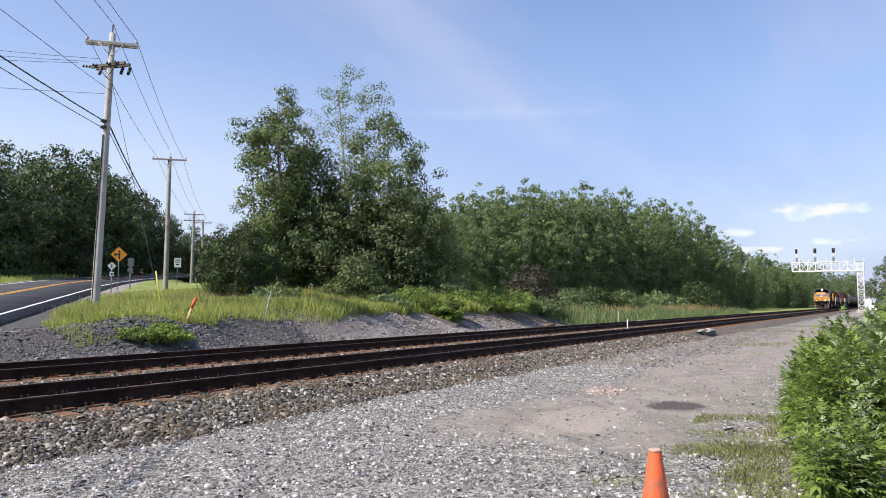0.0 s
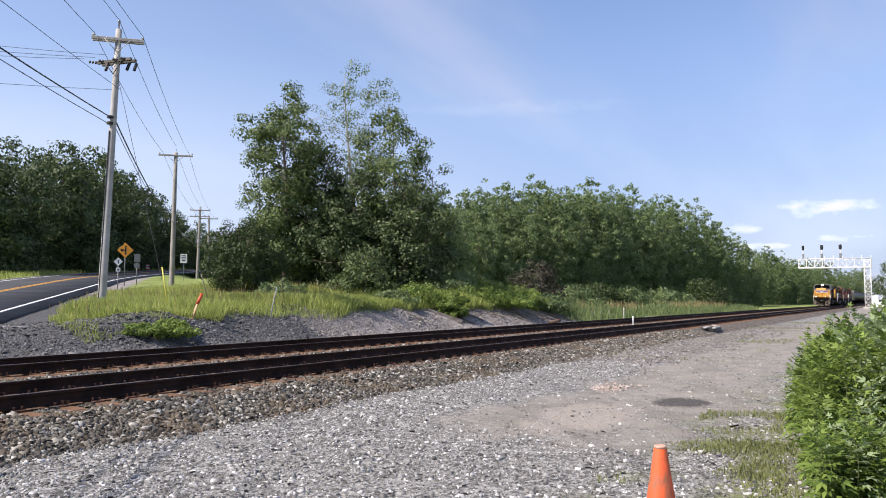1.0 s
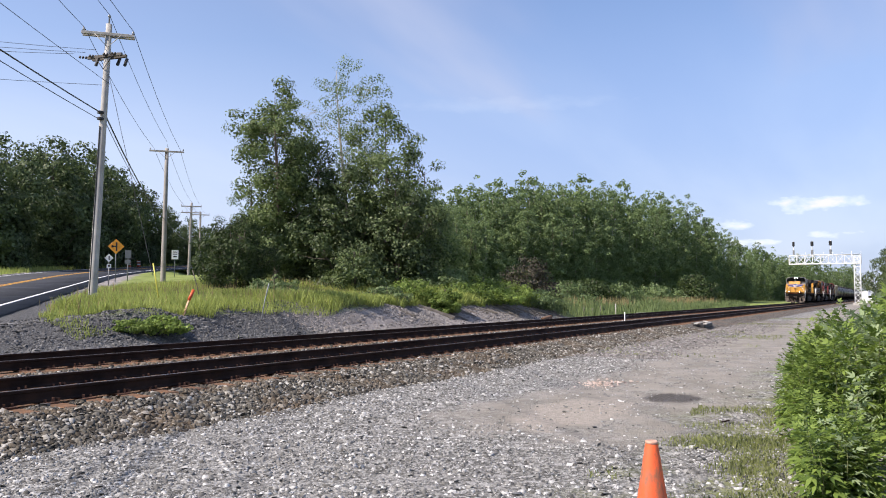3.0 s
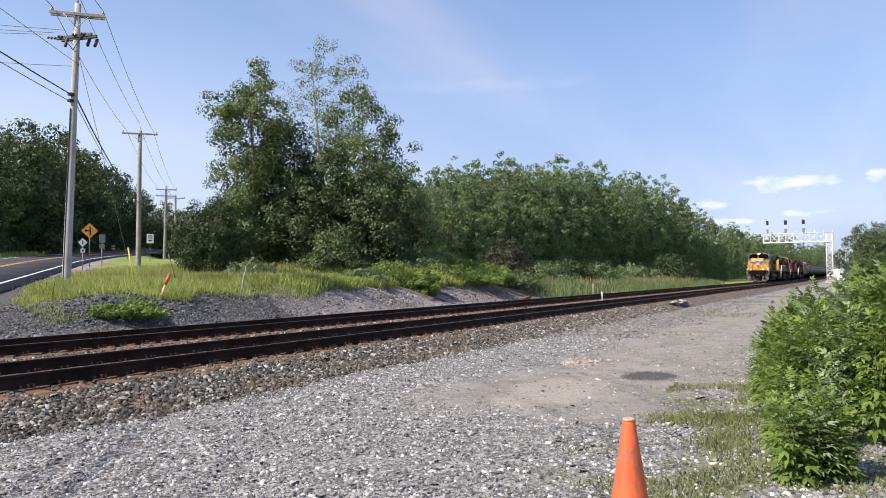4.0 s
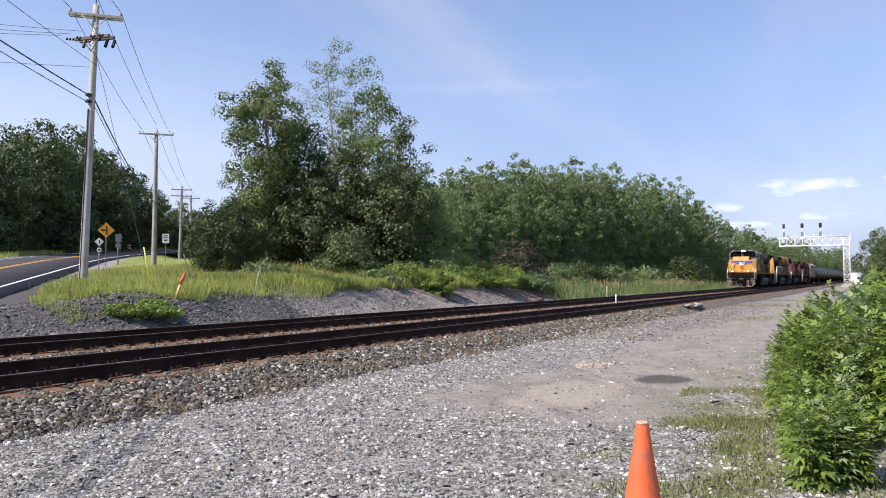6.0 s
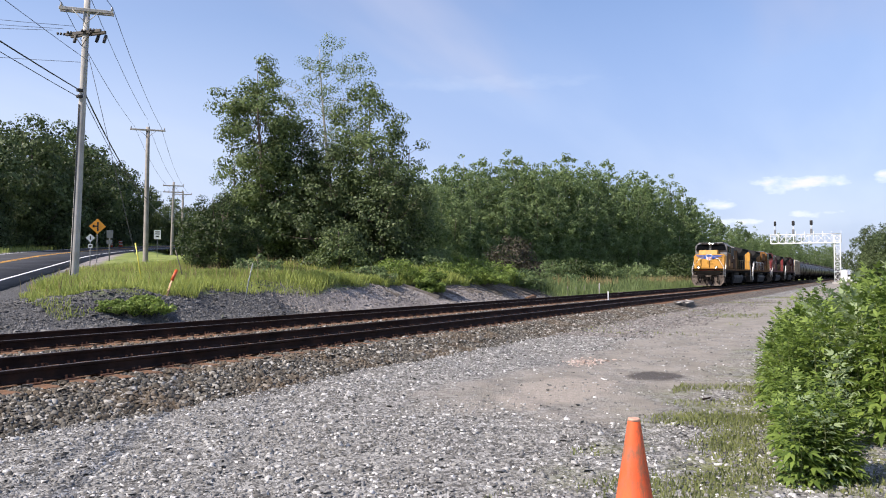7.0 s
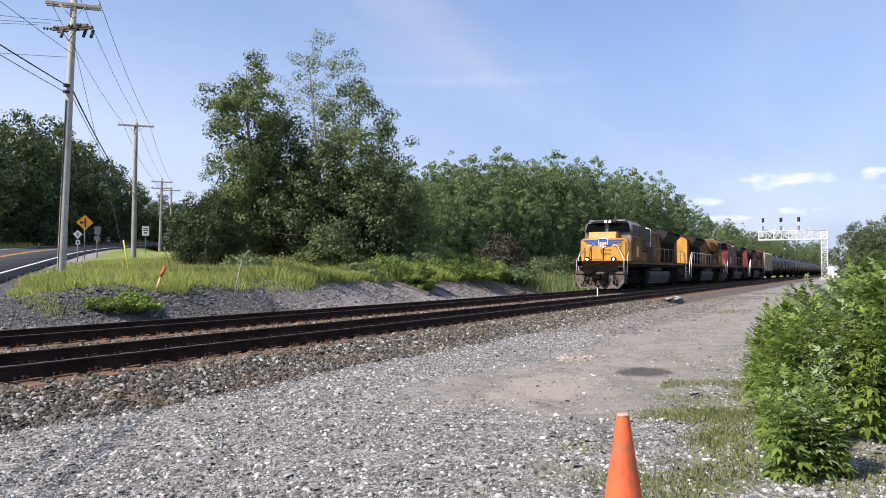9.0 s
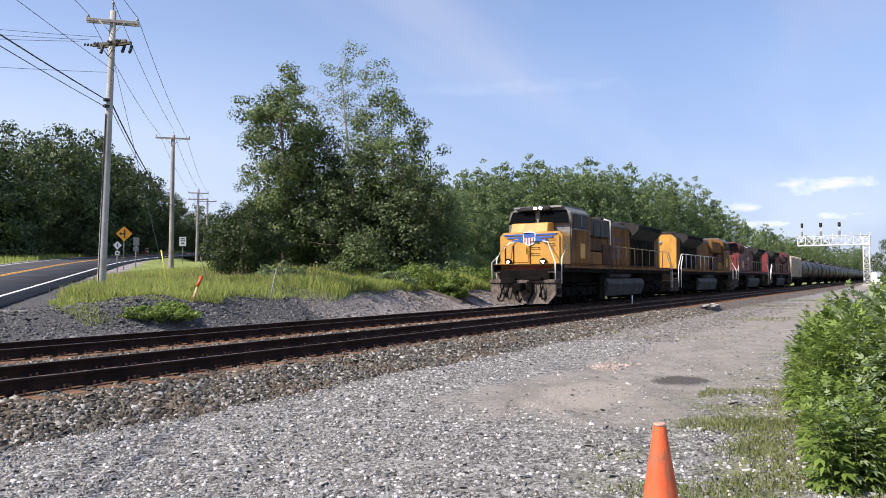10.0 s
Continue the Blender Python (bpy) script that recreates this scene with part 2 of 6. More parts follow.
# ---- building blocks ----
def part(name, bm, material, parent=None, label="", smooth=False):
    """Links a bmesh as one mesh object, under a thing or part if given."""
    me = bpy.data.meshes.new(name)
    bm.to_mesh(me)
    bm.free()
    for m in material if isinstance(material, (list, tuple)) else [material]:
        me.materials.append(m)
    if smooth:
        me.polygons.foreach_set("use_smooth", [True] * len(me.polygons))
    ob = new(name, me)
    ob.parent = parent
    if label:
        ob["label"] = label
    return ob


def thing(name, label, category, m=None, group="", kind=""):
    ob = tagged(new(name), label, category, group, kind)
    if m is not None:
        ob.matrix_basis = m
    return ob


def box(bm, lo, hi, bevel=0.0, mat=0, m=None):
    """A box from corner to corner, with chamfered edges if asked."""
    lo, hi = Vector(lo), Vector(hi)
    r = bmesh.ops.create_cube(bm, size=1.0)
    vs = r["verts"]
    for v in vs:
        v.co = Vector(((lo[i] + hi[i]) / 2 + v.co[i] * (hi[i] - lo[i])) for i in range(3))
    fs = list({f for v in vs for f in v.link_faces})
    if bevel:
        es = list({e for v in vs for e in v.link_edges})
        g = bmesh.ops.bevel(bm, geom=es, offset=bevel, segments=1, affect="EDGES", profile=0.5)
        fs = list({f for f in fs if f.is_valid} | set(g["faces"]))
    for f in fs:
        f.material_index = mat
    if m is not None:
        bmesh.ops.transform(bm, matrix=m, verts=list({v for f in fs for v in f.verts}))
    return fs


def tube(bm, pts, radii, sides=8, mat=0, cap=True):
    """A round bar along points; radii: one or one a point."""
    pts = [Vector(p) for p in pts]
    if not isinstance(radii, (list, tuple)):
        radii = [radii] * len(pts)
    rings = []
    for i, p in enumerate(pts):
        d = (pts[min(i + 1, len(pts) - 1)] - pts[max(i - 1, 0)]).normalized()
        up = Vector((0, 0, 1)) if abs(d.z) < 0.9 else Vector((1, 0, 0))
        a = d.cross(up).normalized()
        b = a.cross(d).normalized()
        rings.append([bm.verts.new(p + (a * math.cos(2 * math.pi * k / sides) + b * math.sin(2 * math.pi * k / sides)) * radii[i]) for k in range(sides)])
    for r, s in zip(rings, rings[1:]):
        for k in range(sides):
            f = bm.faces.new((r[k], r[(k + 1) % sides], s[(k + 1) % sides], s[k]))
            f.material_index, f.smooth = mat, True
    if cap:
        for ring in (rings[0][::-1], rings[-1]):
            bm.faces.new(ring).material_index = mat
    bmesh.ops.recalc_face_normals(bm, faces=list({f for r in rings for v in r for f in v.link_faces}))


def prism(bm, outline, lo, hi, axis="x", mat=0):
    """An outline of (a, b) pulled along an axis: x takes (y, z), y takes (x, z), z takes (x, y)."""
    def at(a, b, c):
        return {"x": (c, a, b), "y": (a, c, b), "z": (a, b, c)}[axis]
    r = [[bm.verts.new(at(a, b, c)) for a, b in outline] for c in (lo, hi)]
    n = len(outline)
    fs = [bm.faces.new((r[0][i], r[0][(i + 1) % n], r[1][(i + 1) % n], r[1][i])) for i in range(n)]
    fs += [bm.faces.new(r[0][::-1]), bm.faces.new(r[1])]
    for f in fs:
        f.material_index = mat
    bmesh.ops.recalc_face_normals(bm, faces=fs)
    return fs


def lathe(bm, profile, sides=16, mat=0, m=None):
    """A profile of (radius, z) turned round the z axis."""
    rings = []
    for r, z in profile:
        rings.append([bm.verts.new((r * math.cos(2 * math.pi * k / sides), r * math.sin(2 * math.pi * k / sides), z)) for k in range(sides)])
    fs = []
    for a, b in zip(rings, rings[1:]):
        for k in range(sides):
            fs.append(bm.faces.new((a[k], a[(k + 1) % sides], b[(k + 1) % sides], b[k])))
    for f in fs:
        f.smooth = True
    fs += [bm.faces.new(rings[0][::-1]), bm.faces.new(rings[-1])]
    for f in fs:
        f.material_index = mat
    bmesh.ops.recalc_face_normals(bm, faces=fs)
    if m is not None:
        bmesh.ops.transform(bm, matrix=m, verts=[v for r in rings for v in r])


def soup(name, verts, faces, material, parent=None, smooth=False):
    """A mesh object from arrays: verts (n, 3) and faces (m, k)."""
    verts, faces = np.asarray(verts, np.float32), np.asarray(faces, np.int32)
    me = bpy.data.meshes.new(name)
    k = faces.shape[1]
    me.vertices.add(len(verts))
    me.vertices.foreach_set("co", verts.ravel())
    me.loops.add(faces.size)
    me.loops.foreach_set("vertex_index", faces.ravel())
    me.polygons.add(len(faces))
    me.polygons.foreach_set("loop_start", np.arange(0, faces.size, k, dtype=np.int32))
    if smooth:
        me.polygons.foreach_set("use_smooth", np.ones(len(faces), bool))
    me.update(calc_edges=True)
    me.validate()
    for m in material if isinstance(material, (list, tuple)) else [material]:
        me.materials.append(m)
    ob = new(name, me)
    ob.parent = parent
    return ob


RNG = np.random.default_rng(7)


def smooth01(v, lo, hi):
    u = np.clip((v - lo) / (hi - lo), 0, 1)
    return u * u * (3 - 2 * u)


def wave(x, y, s, seed=0.0):
    """A smooth, irregular height between about -1 and 1."""
    return (np.sin(x * s + 1.3 * np.sin(y * s * 0.7 + seed) + seed) * np.cos(y * s * 1.1 + 0.9 * np.sin(x * s * 0.6 + seed * 2.1))
            + 0.5 * np.sin(x * s * 2.3 + y * s * 1.7 + seed * 3.0))


ROAD_U, ROAD_N = (0.646, 0.763), (-0.763, 0.646)


def height(x, y):
    """The ground's height: level lot, bank behind the far track, road climbing away, marsh further along."""
    x, y = np.asarray(x, float), np.asarray(y, float)
    a, b = ROAD_U[0] * x + ROAD_U[1] * y, ROAD_N[0] * x + ROAD_N[1] * y
    lot = 0.015 * wave(x, y, 0.9) + 0.006 * wave(x, y, 3.1, 1.0)
    shoulder = -0.10 * smooth01(y, 7.1, 8.3) * smooth01(y, 17.6, 16.4)
    road = 0.10 + 0.052 * np.clip(a - 12, 0, 120)
    reach = smooth01(x, 62, 46)
    top = 1.25 + 0.25 * wave(x, y, 0.16, 2.0) * smooth01(x, 22, 30)
    hill = (smooth01(y + 0.5 * wave(x, y, 0.35, 1.0), 18.8, 22.4) * top + 0.062 * np.clip(y - 22, 0, 60)) * reach + 0.05 * (1 - reach) * np.clip(y - 30, 0, 60)
    hump = 0.42 * np.exp(-((x - 15.2) / 2.6) ** 2 - ((y - 20.3) / 1.0) ** 2) * (1 + 0.15 * wave(x, y, 1.5))
    w = smooth01(b, -3.5, 2.5)
    behind = hill * (1 - w) + (road - 0.04) * w * smooth01(y, 17.4, 21.2) + hump * smooth01(y, 17.6, 19.5)
    fade = smooth01(np.hypot(x, y), 420, 250)
    return lot * smooth01(np.hypot(x, y), 80, 30) + shoulder + behind * smooth01(y, 17.2, 18.2) * fade


def ground_z(x, y):
    return float(height(x, y))


# ---- ground, road and track ----
def ground_material():
    m = Nodes("ground_soil_gravel_and_turf")
    x, y, z = m.axes()
    edge = m.op("MULTIPLY", m.op("SUBTRACT", m.noise(0.45, 4), 0.5), 3.0)
    fine = m.op("MULTIPLY", m.op("SUBTRACT", m.noise(2.5, 4), 0.5), 0.9)
    yy = m.op("ADD", y, m.op("ADD", edge, fine))
    grit = m.voronoi(34, None, "Color")
    tone = m.n("ShaderNodeSeparateColor")
    m.link(grit, tone.inputs[0])
    speck = m.step(tone.outputs[0], 0.1, 0.95)
    gravel = m.mix(speck, (0.085, 0.083, 0.078), (0.34, 0.336, 0.32))
    coarse = m.n("ShaderNodeSeparateColor")
    m.link(m.voronoi(11, None, "Color"), coarse.inputs[0])
    gravel = m.mix(m.step(coarse.outputs[0], 0.78, 0.95, 0.0, 0.5), gravel, (0.46, 0.455, 0.44))
    gravel = m.mix(m.step(coarse.outputs[1], 0.75, 0.95, 0.0, 0.6), gravel, (0.05, 0.048, 0.043))
    gravel = m.mix(m.step(m.noise(0.6, 5), 0.40, 0.70, 0.0, 0.4), gravel, (0.215, 0.208, 0.192))
    dirt = m.mix(m.step(m.noise(1.2, 5), 0.3, 0.7), (0.205, 0.188, 0.162), (0.30, 0.275, 0.242))
    # a trodden dirt track runs through the lot and on beside the rails
    lane = m.op("ABSOLUTE", m.op("SUBTRACT", yy, m.op("ADD", m.op("MULTIPLY", x, 0.01), 3.5)), 0.0)
    along = m.step(m.op("ADD", x, edge), 7.2, 8.8)
    worn = m.op("MULTIPLY", m.step(lane, 1.9, 1.0), along)
    lot = m.mix(m.op("MULTIPLY", worn, m.step(m.noise(1.8, 6), 0.32, 0.58, 0.35, 1.0)), gravel, dirt)
    # dried mud, pale and pinkish, before the damp hollow
    mx, my = m.op("DIVIDE", m.op("SUBTRACT", x, 9.9), 1.5), m.op("DIVIDE", m.op("SUBTRACT", y, 3.75), 0.62)
    mud = m.op("SQRT", m.op("ADD", m.op("MULTIPLY", mx, mx), m.op("MULTIPLY", my, my)))
    mud = m.step(m.op("ADD", mud, m.op("MULTIPLY", m.op("SUBTRACT", m.noise(2.2, 5), 0.5), 1.6)), 1.15, 0.8)
    lot = m.mix(m.op("MULTIPLY", mud, 0.85), lot, m.mix(m.step(m.noise(14, 4), 0.35, 0.65), (0.275, 0.245, 0.21), (0.355, 0.318, 0.28)))
    weeds = m.op("MULTIPLY", m.step(m.noise(1.5, 5), 0.42, 0.60), m.step(yy, 2.6, 1.4))
    weeds = m.op("MULTIPLY", weeds, m.step(x, 4.2, 6.0))
    lot = m.mix(m.op("MULTIPLY", weeds, 0.75), lot, (0.17, 0.185, 0.065))
    # a damp hollow in the dirt
    dx, dy = m.op("DIVIDE", m.op("SUBTRACT", x, 11.98), 0.66), m.op("DIVIDE", m.op("SUBTRACT", y, 2.98), 0.45)
    away = m.op("SQRT", m.op("ADD", m.op("MULTIPLY", dx, dx), m.op("MULTIPLY", dy, dy)))
    wet = m.step(m.op("ADD", away, m.op("MULTIPLY", m.op("SUBTRACT", m.noise(4.0, 5), 0.5), 1.1)), 1.1, 0.75)
    lot = m.mix(wet, lot, (0.085, 0.073, 0.060))
    ballast = m.mix(speck, (0.035, 0.032, 0.028), (0.20, 0.188, 0.17))
    bed = m.op("MULTIPLY", m.step(yy, 6.9, 7.6), m.step(y, 17.6, 16.9))
    c = m.mix(bed, lot, ballast)
    slope = m.mix(m.step(m.noise(0.7, 5), 0.35, 0.7), (0.20, 0.185, 0.18), (0.37, 0.345, 0.33))
    slope = m.mix(m.op("MULTIPLY", speck, 0.4), slope, (0.12, 0.11, 0.11))
    dark = m.mix(speck, (0.045, 0.046, 0.048), (0.125, 0.126, 0.128))
    slope = m.mix(m.op("MULTIPLY", m.step(m.op("ADD", x, edge), 27, 21), m.step(y, 17.9, 18.9)), slope, dark)
    c = m.mix(m.step(y, 17.0, 17.8), c, slope)
    turf = m.mix(m.step(m.noise(0.5, 5), 0.3, 0.7), (0.135, 0.185, 0.048), (0.25, 0.295, 0.090))
    turf = m.mix(m.step(m.noise(9, 4), 0.45, 0.7, 0.0, 0.4), turf, (0.13, 0.12, 0.05))
    high = m.op("ADD", z, m.op("MULTIPLY", edge, 0.22))
    green = m.op("MULTIPLY", m.step(m.op("SUBTRACT", high, m.step(x, 24, 32, 0.0, 0.25)), 0.75, 1.05), m.step(y, 19.5, 21.3))
    green = m.op("MAXIMUM", green, m.op("MULTIPLY", m.step(x, 46, 54), m.step(yy, 17.3, 18.9)))
    side = m.op("ADD", m.op("ADD", m.op("MULTIPLY", x, -0.763), m.op("MULTIPLY", y, 0.646)), m.op("MULTIPLY", edge, 0.5))
    verge = m.op("MULTIPLY", m.step(side, 4.0, 4.7), m.step(side, 15.2, 14.4))
    green = m.op("MULTIPLY", green, m.op("SUBTRACT", 1.0, verge))
    green = m.op("MAXIMUM", green, m.step(y, -3.0, -5.0))
    green = m.op("MAXIMUM", green, m.step(x, 190, 230))
    c = m.mix(green, c, turf)
    relief = m.op("ADD", m.op("MULTIPLY", m.voronoi(34), 1.0), m.noise(90, 3))
    return m.done(c, m.step(wet, 0.0, 1.0, 0.95, 0.55), 0.0, m.bump(relief, 0.7, 0.02), 0.2)


def spaced(parts):
    out = []
    for lo, hi, d in parts:
        out += list(np.arange(lo, hi, d))
    return np.array(out + [parts[-1][1]])


xs = spaced([(-3000, -400, 400), (-400, -40, 40), (-40, 0, 2.0), (0, 22, 0.35), (22, 70, 0.8), (70, 200, 4), (200, 600, 25), (600, 3000, 300)])
ys = spaced([(-3000, -300, 300), (-300, -20, 20), (-20, -4, 2.0), (-4, 8, 0.3), (8, 16, 0.5), (16, 26, 0.3), (26, 60, 1.0), (60, 160, 5), (160, 600, 30), (600, 3000, 300)])
gx, gy = np.meshgrid(xs, ys)
gv = np.stack([gx, gy, height(gx, gy)], -1).reshape(-1, 3)
nx = len(xs)
gi = (np.arange(len(ys) - 1)[:, None] * nx + np.arange(nx - 1)[None]).ravel()
ground = soup("ground", gv, np.stack([gi, gi + 1, gi + nx + 1, gi + nx], -1), ground_material(), smooth=True)
tagged(ground, "grey gravel lot, shale bank and rough green turf", "ground", kind="structure")


def strip(name, lo, hi, a0, a1, lift, material, parent=None, bend=0.003):
    """A band along the road, between two offsets from its line, lying on the ground; the road bends away to the right."""
    a = np.arange(a0, a1 + 0.1, 2.0)
    rows = []
    for off in (lo, hi):
        off_a = off - bend * np.clip(a - 62, 0, None) ** 2
        px = ROAD_U[0] * a + ROAD_N[0] * off_a
        py = ROAD_U[1] * a + ROAD_N[1] * off_a
        pz = 0.10 + 0.052 * np.clip(a - 12, 0, 120) + lift
        rows.append(np.stack([px, py, pz], -1))
        rows.append(np.stack([px, py, pz - 0.10], -1))
    v = np.concatenate([rows[1], rows[0], rows[2], rows[3]])
    n = len(a)
    i = np.arange(n - 1)
    f = np.concatenate([np.stack([i + k * n, i + 1 + k * n, i + 1 + (k + 1) * n, i + (k + 1) * n], -1) for k in range(3)])
    return soup(name, v, f, material, parent)


road = strip("road", 5.6, 14.2, 16.5, 136, 0.035, ASPHALT)
tagged(road, "dark asphalt two-lane road climbing away", "road", kind="structure")
for nm, lo, hi, mt in (("edge_line", 6.45, 6.60, LINE_WHITE), ("centre_line", 9.85, 9.97, LINE_YELLOW), ("centre_line", 10.10, 10.22, LINE_YELLOW), ("edge_line", 13.45, 13.60, LINE_WHITE)):
    strip(nm, lo, hi, 17, 136, 0.041, mt, road)


def trackbed():
    """The stone bed under both tracks, with a sloped shoulder."""
    bm = bmesh.new()
    edge = [(7.25, -0.12), (7.45, 0.0), (8.5, 0.19), (11.5, 0.19), (12.2, 0.15), (12.9, 0.19), (15.7, 0.19), (16.7, 0.03), (16.9, -0.12)]
    prism(bm, edge, -60, 900, "x")
    return tagged(part("trackbed", bm, BALLAST_BED), "grey-brown crushed stone ballast bed", "ballast", kind="structure")


def ballast_bed_material():
    m = Nodes("ballast_between_stones")
    sp = m.n("ShaderNodeSeparateColor")
    m.link(m.voronoi(22, None, "Color"), sp.inputs[0])
    c = m.mix(m.step(sp.outputs[0], 0.1, 0.95), (0.030, 0.027, 0.023), (0.19, 0.178, 0.158))
    c = m.mix(m.step(m.noise(0.8, 4), 0.4, 0.7, 0.0, 0.6), c, (0.17, 0.115, 0.08))
    y = m.axes()[1]
    off = m.op("MINIMUM", m.op("ABSOLUTE", m.op("SUBTRACT", y, NEAR)), m.op("ABSOLUTE", m.op("SUBTRACT", y, FAR)))
    c = m.mix(m.op("MULTIPLY", m.step(off, 1.55, 1.05), 0.75), c, (0.13, 0.068, 0.034))
    return m.done(c, 0.95, 0.0, m.bump(m.voronoi(22), 0.8, 0.03), 0.2)


BALLAST_BED = ballast_bed_material()
trackbed()

RAIL_SHAPE = [(-0.070, 0.0), (0.070, 0.0), (0.070, 0.012), (0.018, 0.030), (0.010, 0.045), (0.010, 0.125), (0.034, 0.140), (0.036, 0.168), (0.028, 0.176),
              (-0.028, 0.176), (-0.036, 0.168), (-0.034, 0.140), (-0.010, 0.125), (-0.010, 0.045), (-0.018, 0.030), (-0.070, 0.012)]


def track(centre, label):
    t = thing("railway_track", label, "railway track", pose(0, centre, 0), kind="structure")
    for side in (-0.755, 0.755):
        bm = bmesh.new()
        fs = prism(bm, [(a + side, b + RAIL - 0.176) for a, b in RAIL_SHAPE], -60, 900, "x")
        for f in fs:
            if f.calc_center_median().z > RAIL - 0.004:
                f.material_index = 1
        part("rail", bm, [RUST, POLISHED], t, "rust-brown steel rail with a worn head")
    bm = bmesh.new()
    box(bm, (-0.115, -1.30, 0.02), (0.115, 1.30, 0.205), 0.012)
    first = part("tie", bm, TIE_WOOD, t)
    r = random.Random(int(centre * 10))
    n = 0
    for i in range(1, 150):
        tie = new("tie", first.data)
        tie.parent = t
        tie.matrix_basis = pose(1.0 + i * 0.52 + r.uniform(-0.03, 0.03), r.uniform(-0.05, 0.05), r.uniform(-0.008, 0.004), 0, 0, r.uniform(-1.2, 1.2))
    first.matrix_basis = pose(1.0, 0, 0)
    # plates and spikes on every tie, and the far ties, joined
    bm = bmesh.new()
    for i in range(0, 150):
        for side in (-0.755, 0.755):
            x = 1.0 + i * 0.52
            box(bm, (x - 0.09, side - 0.17, 0.203), (x + 0.09, side + 0.17, 0.222))
            for dx, dy in ((-0.05, -0.10), (0.05, 0.10), (0.05, -0.10)):
                box(bm, (x + dx - 0.012, side + dy - 0.015, 0.22), (x + dx + 0.012, side + dy + 0.015, 0.255 + r.uniform(0, 0.02)))
            if i % 2:
                box(bm, (x + 0.12, side - 0.09, 0.215), (x + 0.155, side + 0.09, 0.262))
    part("tie_plates", bm, PLATE, t, "rusty tie plates, spikes and rail anchors")["kind"] = "stuff"
    v, f = [], []
    for i in range(150, 560):
        x = 1.0 + i * 0.52
        k = len(v)
        v += [(x + sx * 0.115, sy * 1.30, 0.205) for sx, sy in ((-1, -1), (1, -1), (1, 1), (-1, 1))]
        v += [(x + sx * 0.115, sy * 1.30, 0.02) for sx, sy in ((-1, -1), (1, -1), (1, 1), (-1, 1))]
        f += [(k, k + 1, k + 2, k + 3), (k + 4, k + 5, k + 1, k), (k + 7, k + 4, k, k + 3), (k + 5, k + 6, k + 2, k + 1)]
    soup("ties", v, f, TIE_WOOD, t)["kind"] = "stuff"
    return t


track(NEAR, "straight track of rusty rails on brown wooden ties")
track(FAR, "straight track on brown ties behind the nearer one")


# ---- loose stones ----
def stones(name, pts, size, material, flat=0.65, label="", category="gravel"):
    """Many angular stones as one mesh: each a squashed, skewed eight-cornered lump."""
    n = len(pts)
    cube = np.array([(-1, -1, -1), (1, -1, -1), (1, 1, -1), (-1, 1, -1), (-0.55, -0.45, 1), (0.6, -0.5, 1), (0.45, 0.6, 1), (-0.6, 0.5, 1)]) * 0.5
    v = cube[None] * (1 + RNG.uniform(-0.45, 0.45, (n, 8, 3)))
    v *= (size[:, None] * np.stack([RNG.uniform(0.7, 1.7, n), RNG.uniform(0.55, 1.1, n), RNG.uniform(0.5, 1.1, n) * flat], -1))[:, None]
    ang, tip = RNG.uniform(0, 2 * np.pi, n), RNG.normal(0, 0.6, n)
    c, s, ct, st = np.cos(ang)[:, None], np.sin(ang)[:, None], np.cos(tip)[:, None], np.sin(tip)[:, None]
    X, Y, Z = v[..., 0], v[..., 1], v[..., 2]
    Y, Z = Y * ct - Z * st, Y * st + Z * ct
    v = np.stack([X * c - Y * s, X * s + Y * c, Z], -1) + pts[:, None]
    f = np.array([(4, 5, 6, 7), (0, 1, 5, 4), (1, 2, 6, 5), (2, 3, 7, 6), (3, 0, 4, 7)])
    f = (f[None] + 8 * np.arange(n)[:, None, None]).reshape(-1, 4)
    return tagged(soup(name, v.reshape(-1, 3), f, material), label, category, kind="stuff")


def bed_height(y):
    return np.interp(y, [7.2, 7.45, 8.5, 11.5, 12.2, 12.9, 15.7, 16.7, 16.9], [-0.05, 0.0, 0.19, 0.19, 0.15, 0.19, 0.19, 0.03, -0.02])


def near_first(n, x0, x1, power=1.6):
    return x0 + (x1 - x0) * RNG.uniform(0, 1, n) ** power


n = 52000
x, y = near_first(n, 1.5, 36), RNG.uniform(7.0, 9.1, n)
y = y - 0.25 * RNG.uniform(0, 1, n) * (RNG.uniform(0, 1, n) < 0.15)
keep = (np.abs((x - 1.0) / 0.52 - np.round((x - 1.0) / 0.52)) > 0.26) | (y < 8.62)
x, y = x[keep], y[keep]
size = np.clip(RNG.lognormal(math.log(0.038), 0.35, len(x)), 0.016, 0.085)
stones("ballast_stones", np.stack([x, y, bed_height(y) + RNG.uniform(-0.01, 0.02, len(x))], -1), size, BALLAST_STONE, 0.75, "loose angular crushed ballast stones, grey and brown", "ballast")
n = 14000
x, y = near_first(n, 4, 60), np.where(RNG.uniform(0, 1, n) < 0.8, RNG.uniform(11.4, 13.0, n), RNG.uniform(9.5, 10.7, n))
size = np.clip(RNG.normal(0.055, 0.015, n), 0.02, 0.09)
stones("ballast_stones", np.stack([x, y, bed_height(y) + RNG.uniform(-0.015, 0.02, n)], -1), size, BALLAST_STONE, 0.75, "loose ballast stones between the two tracks", "ballast")
n = 78000
x = near_first(n, 2.0, 24, 1.5)
y = RNG.uniform(-0.8, 7.5, n)
worn = smooth01(np.abs(y - 3.5 + 0.35 * wave(x, y, 0.6)), 2.3, 1.3) * smooth01(x + 0.6 * wave(x, y, 1.1), 7.4, 8.8)
keep = RNG.uniform(0, 1, n) > worn * 0.90
x, y = x[keep], y[keep]
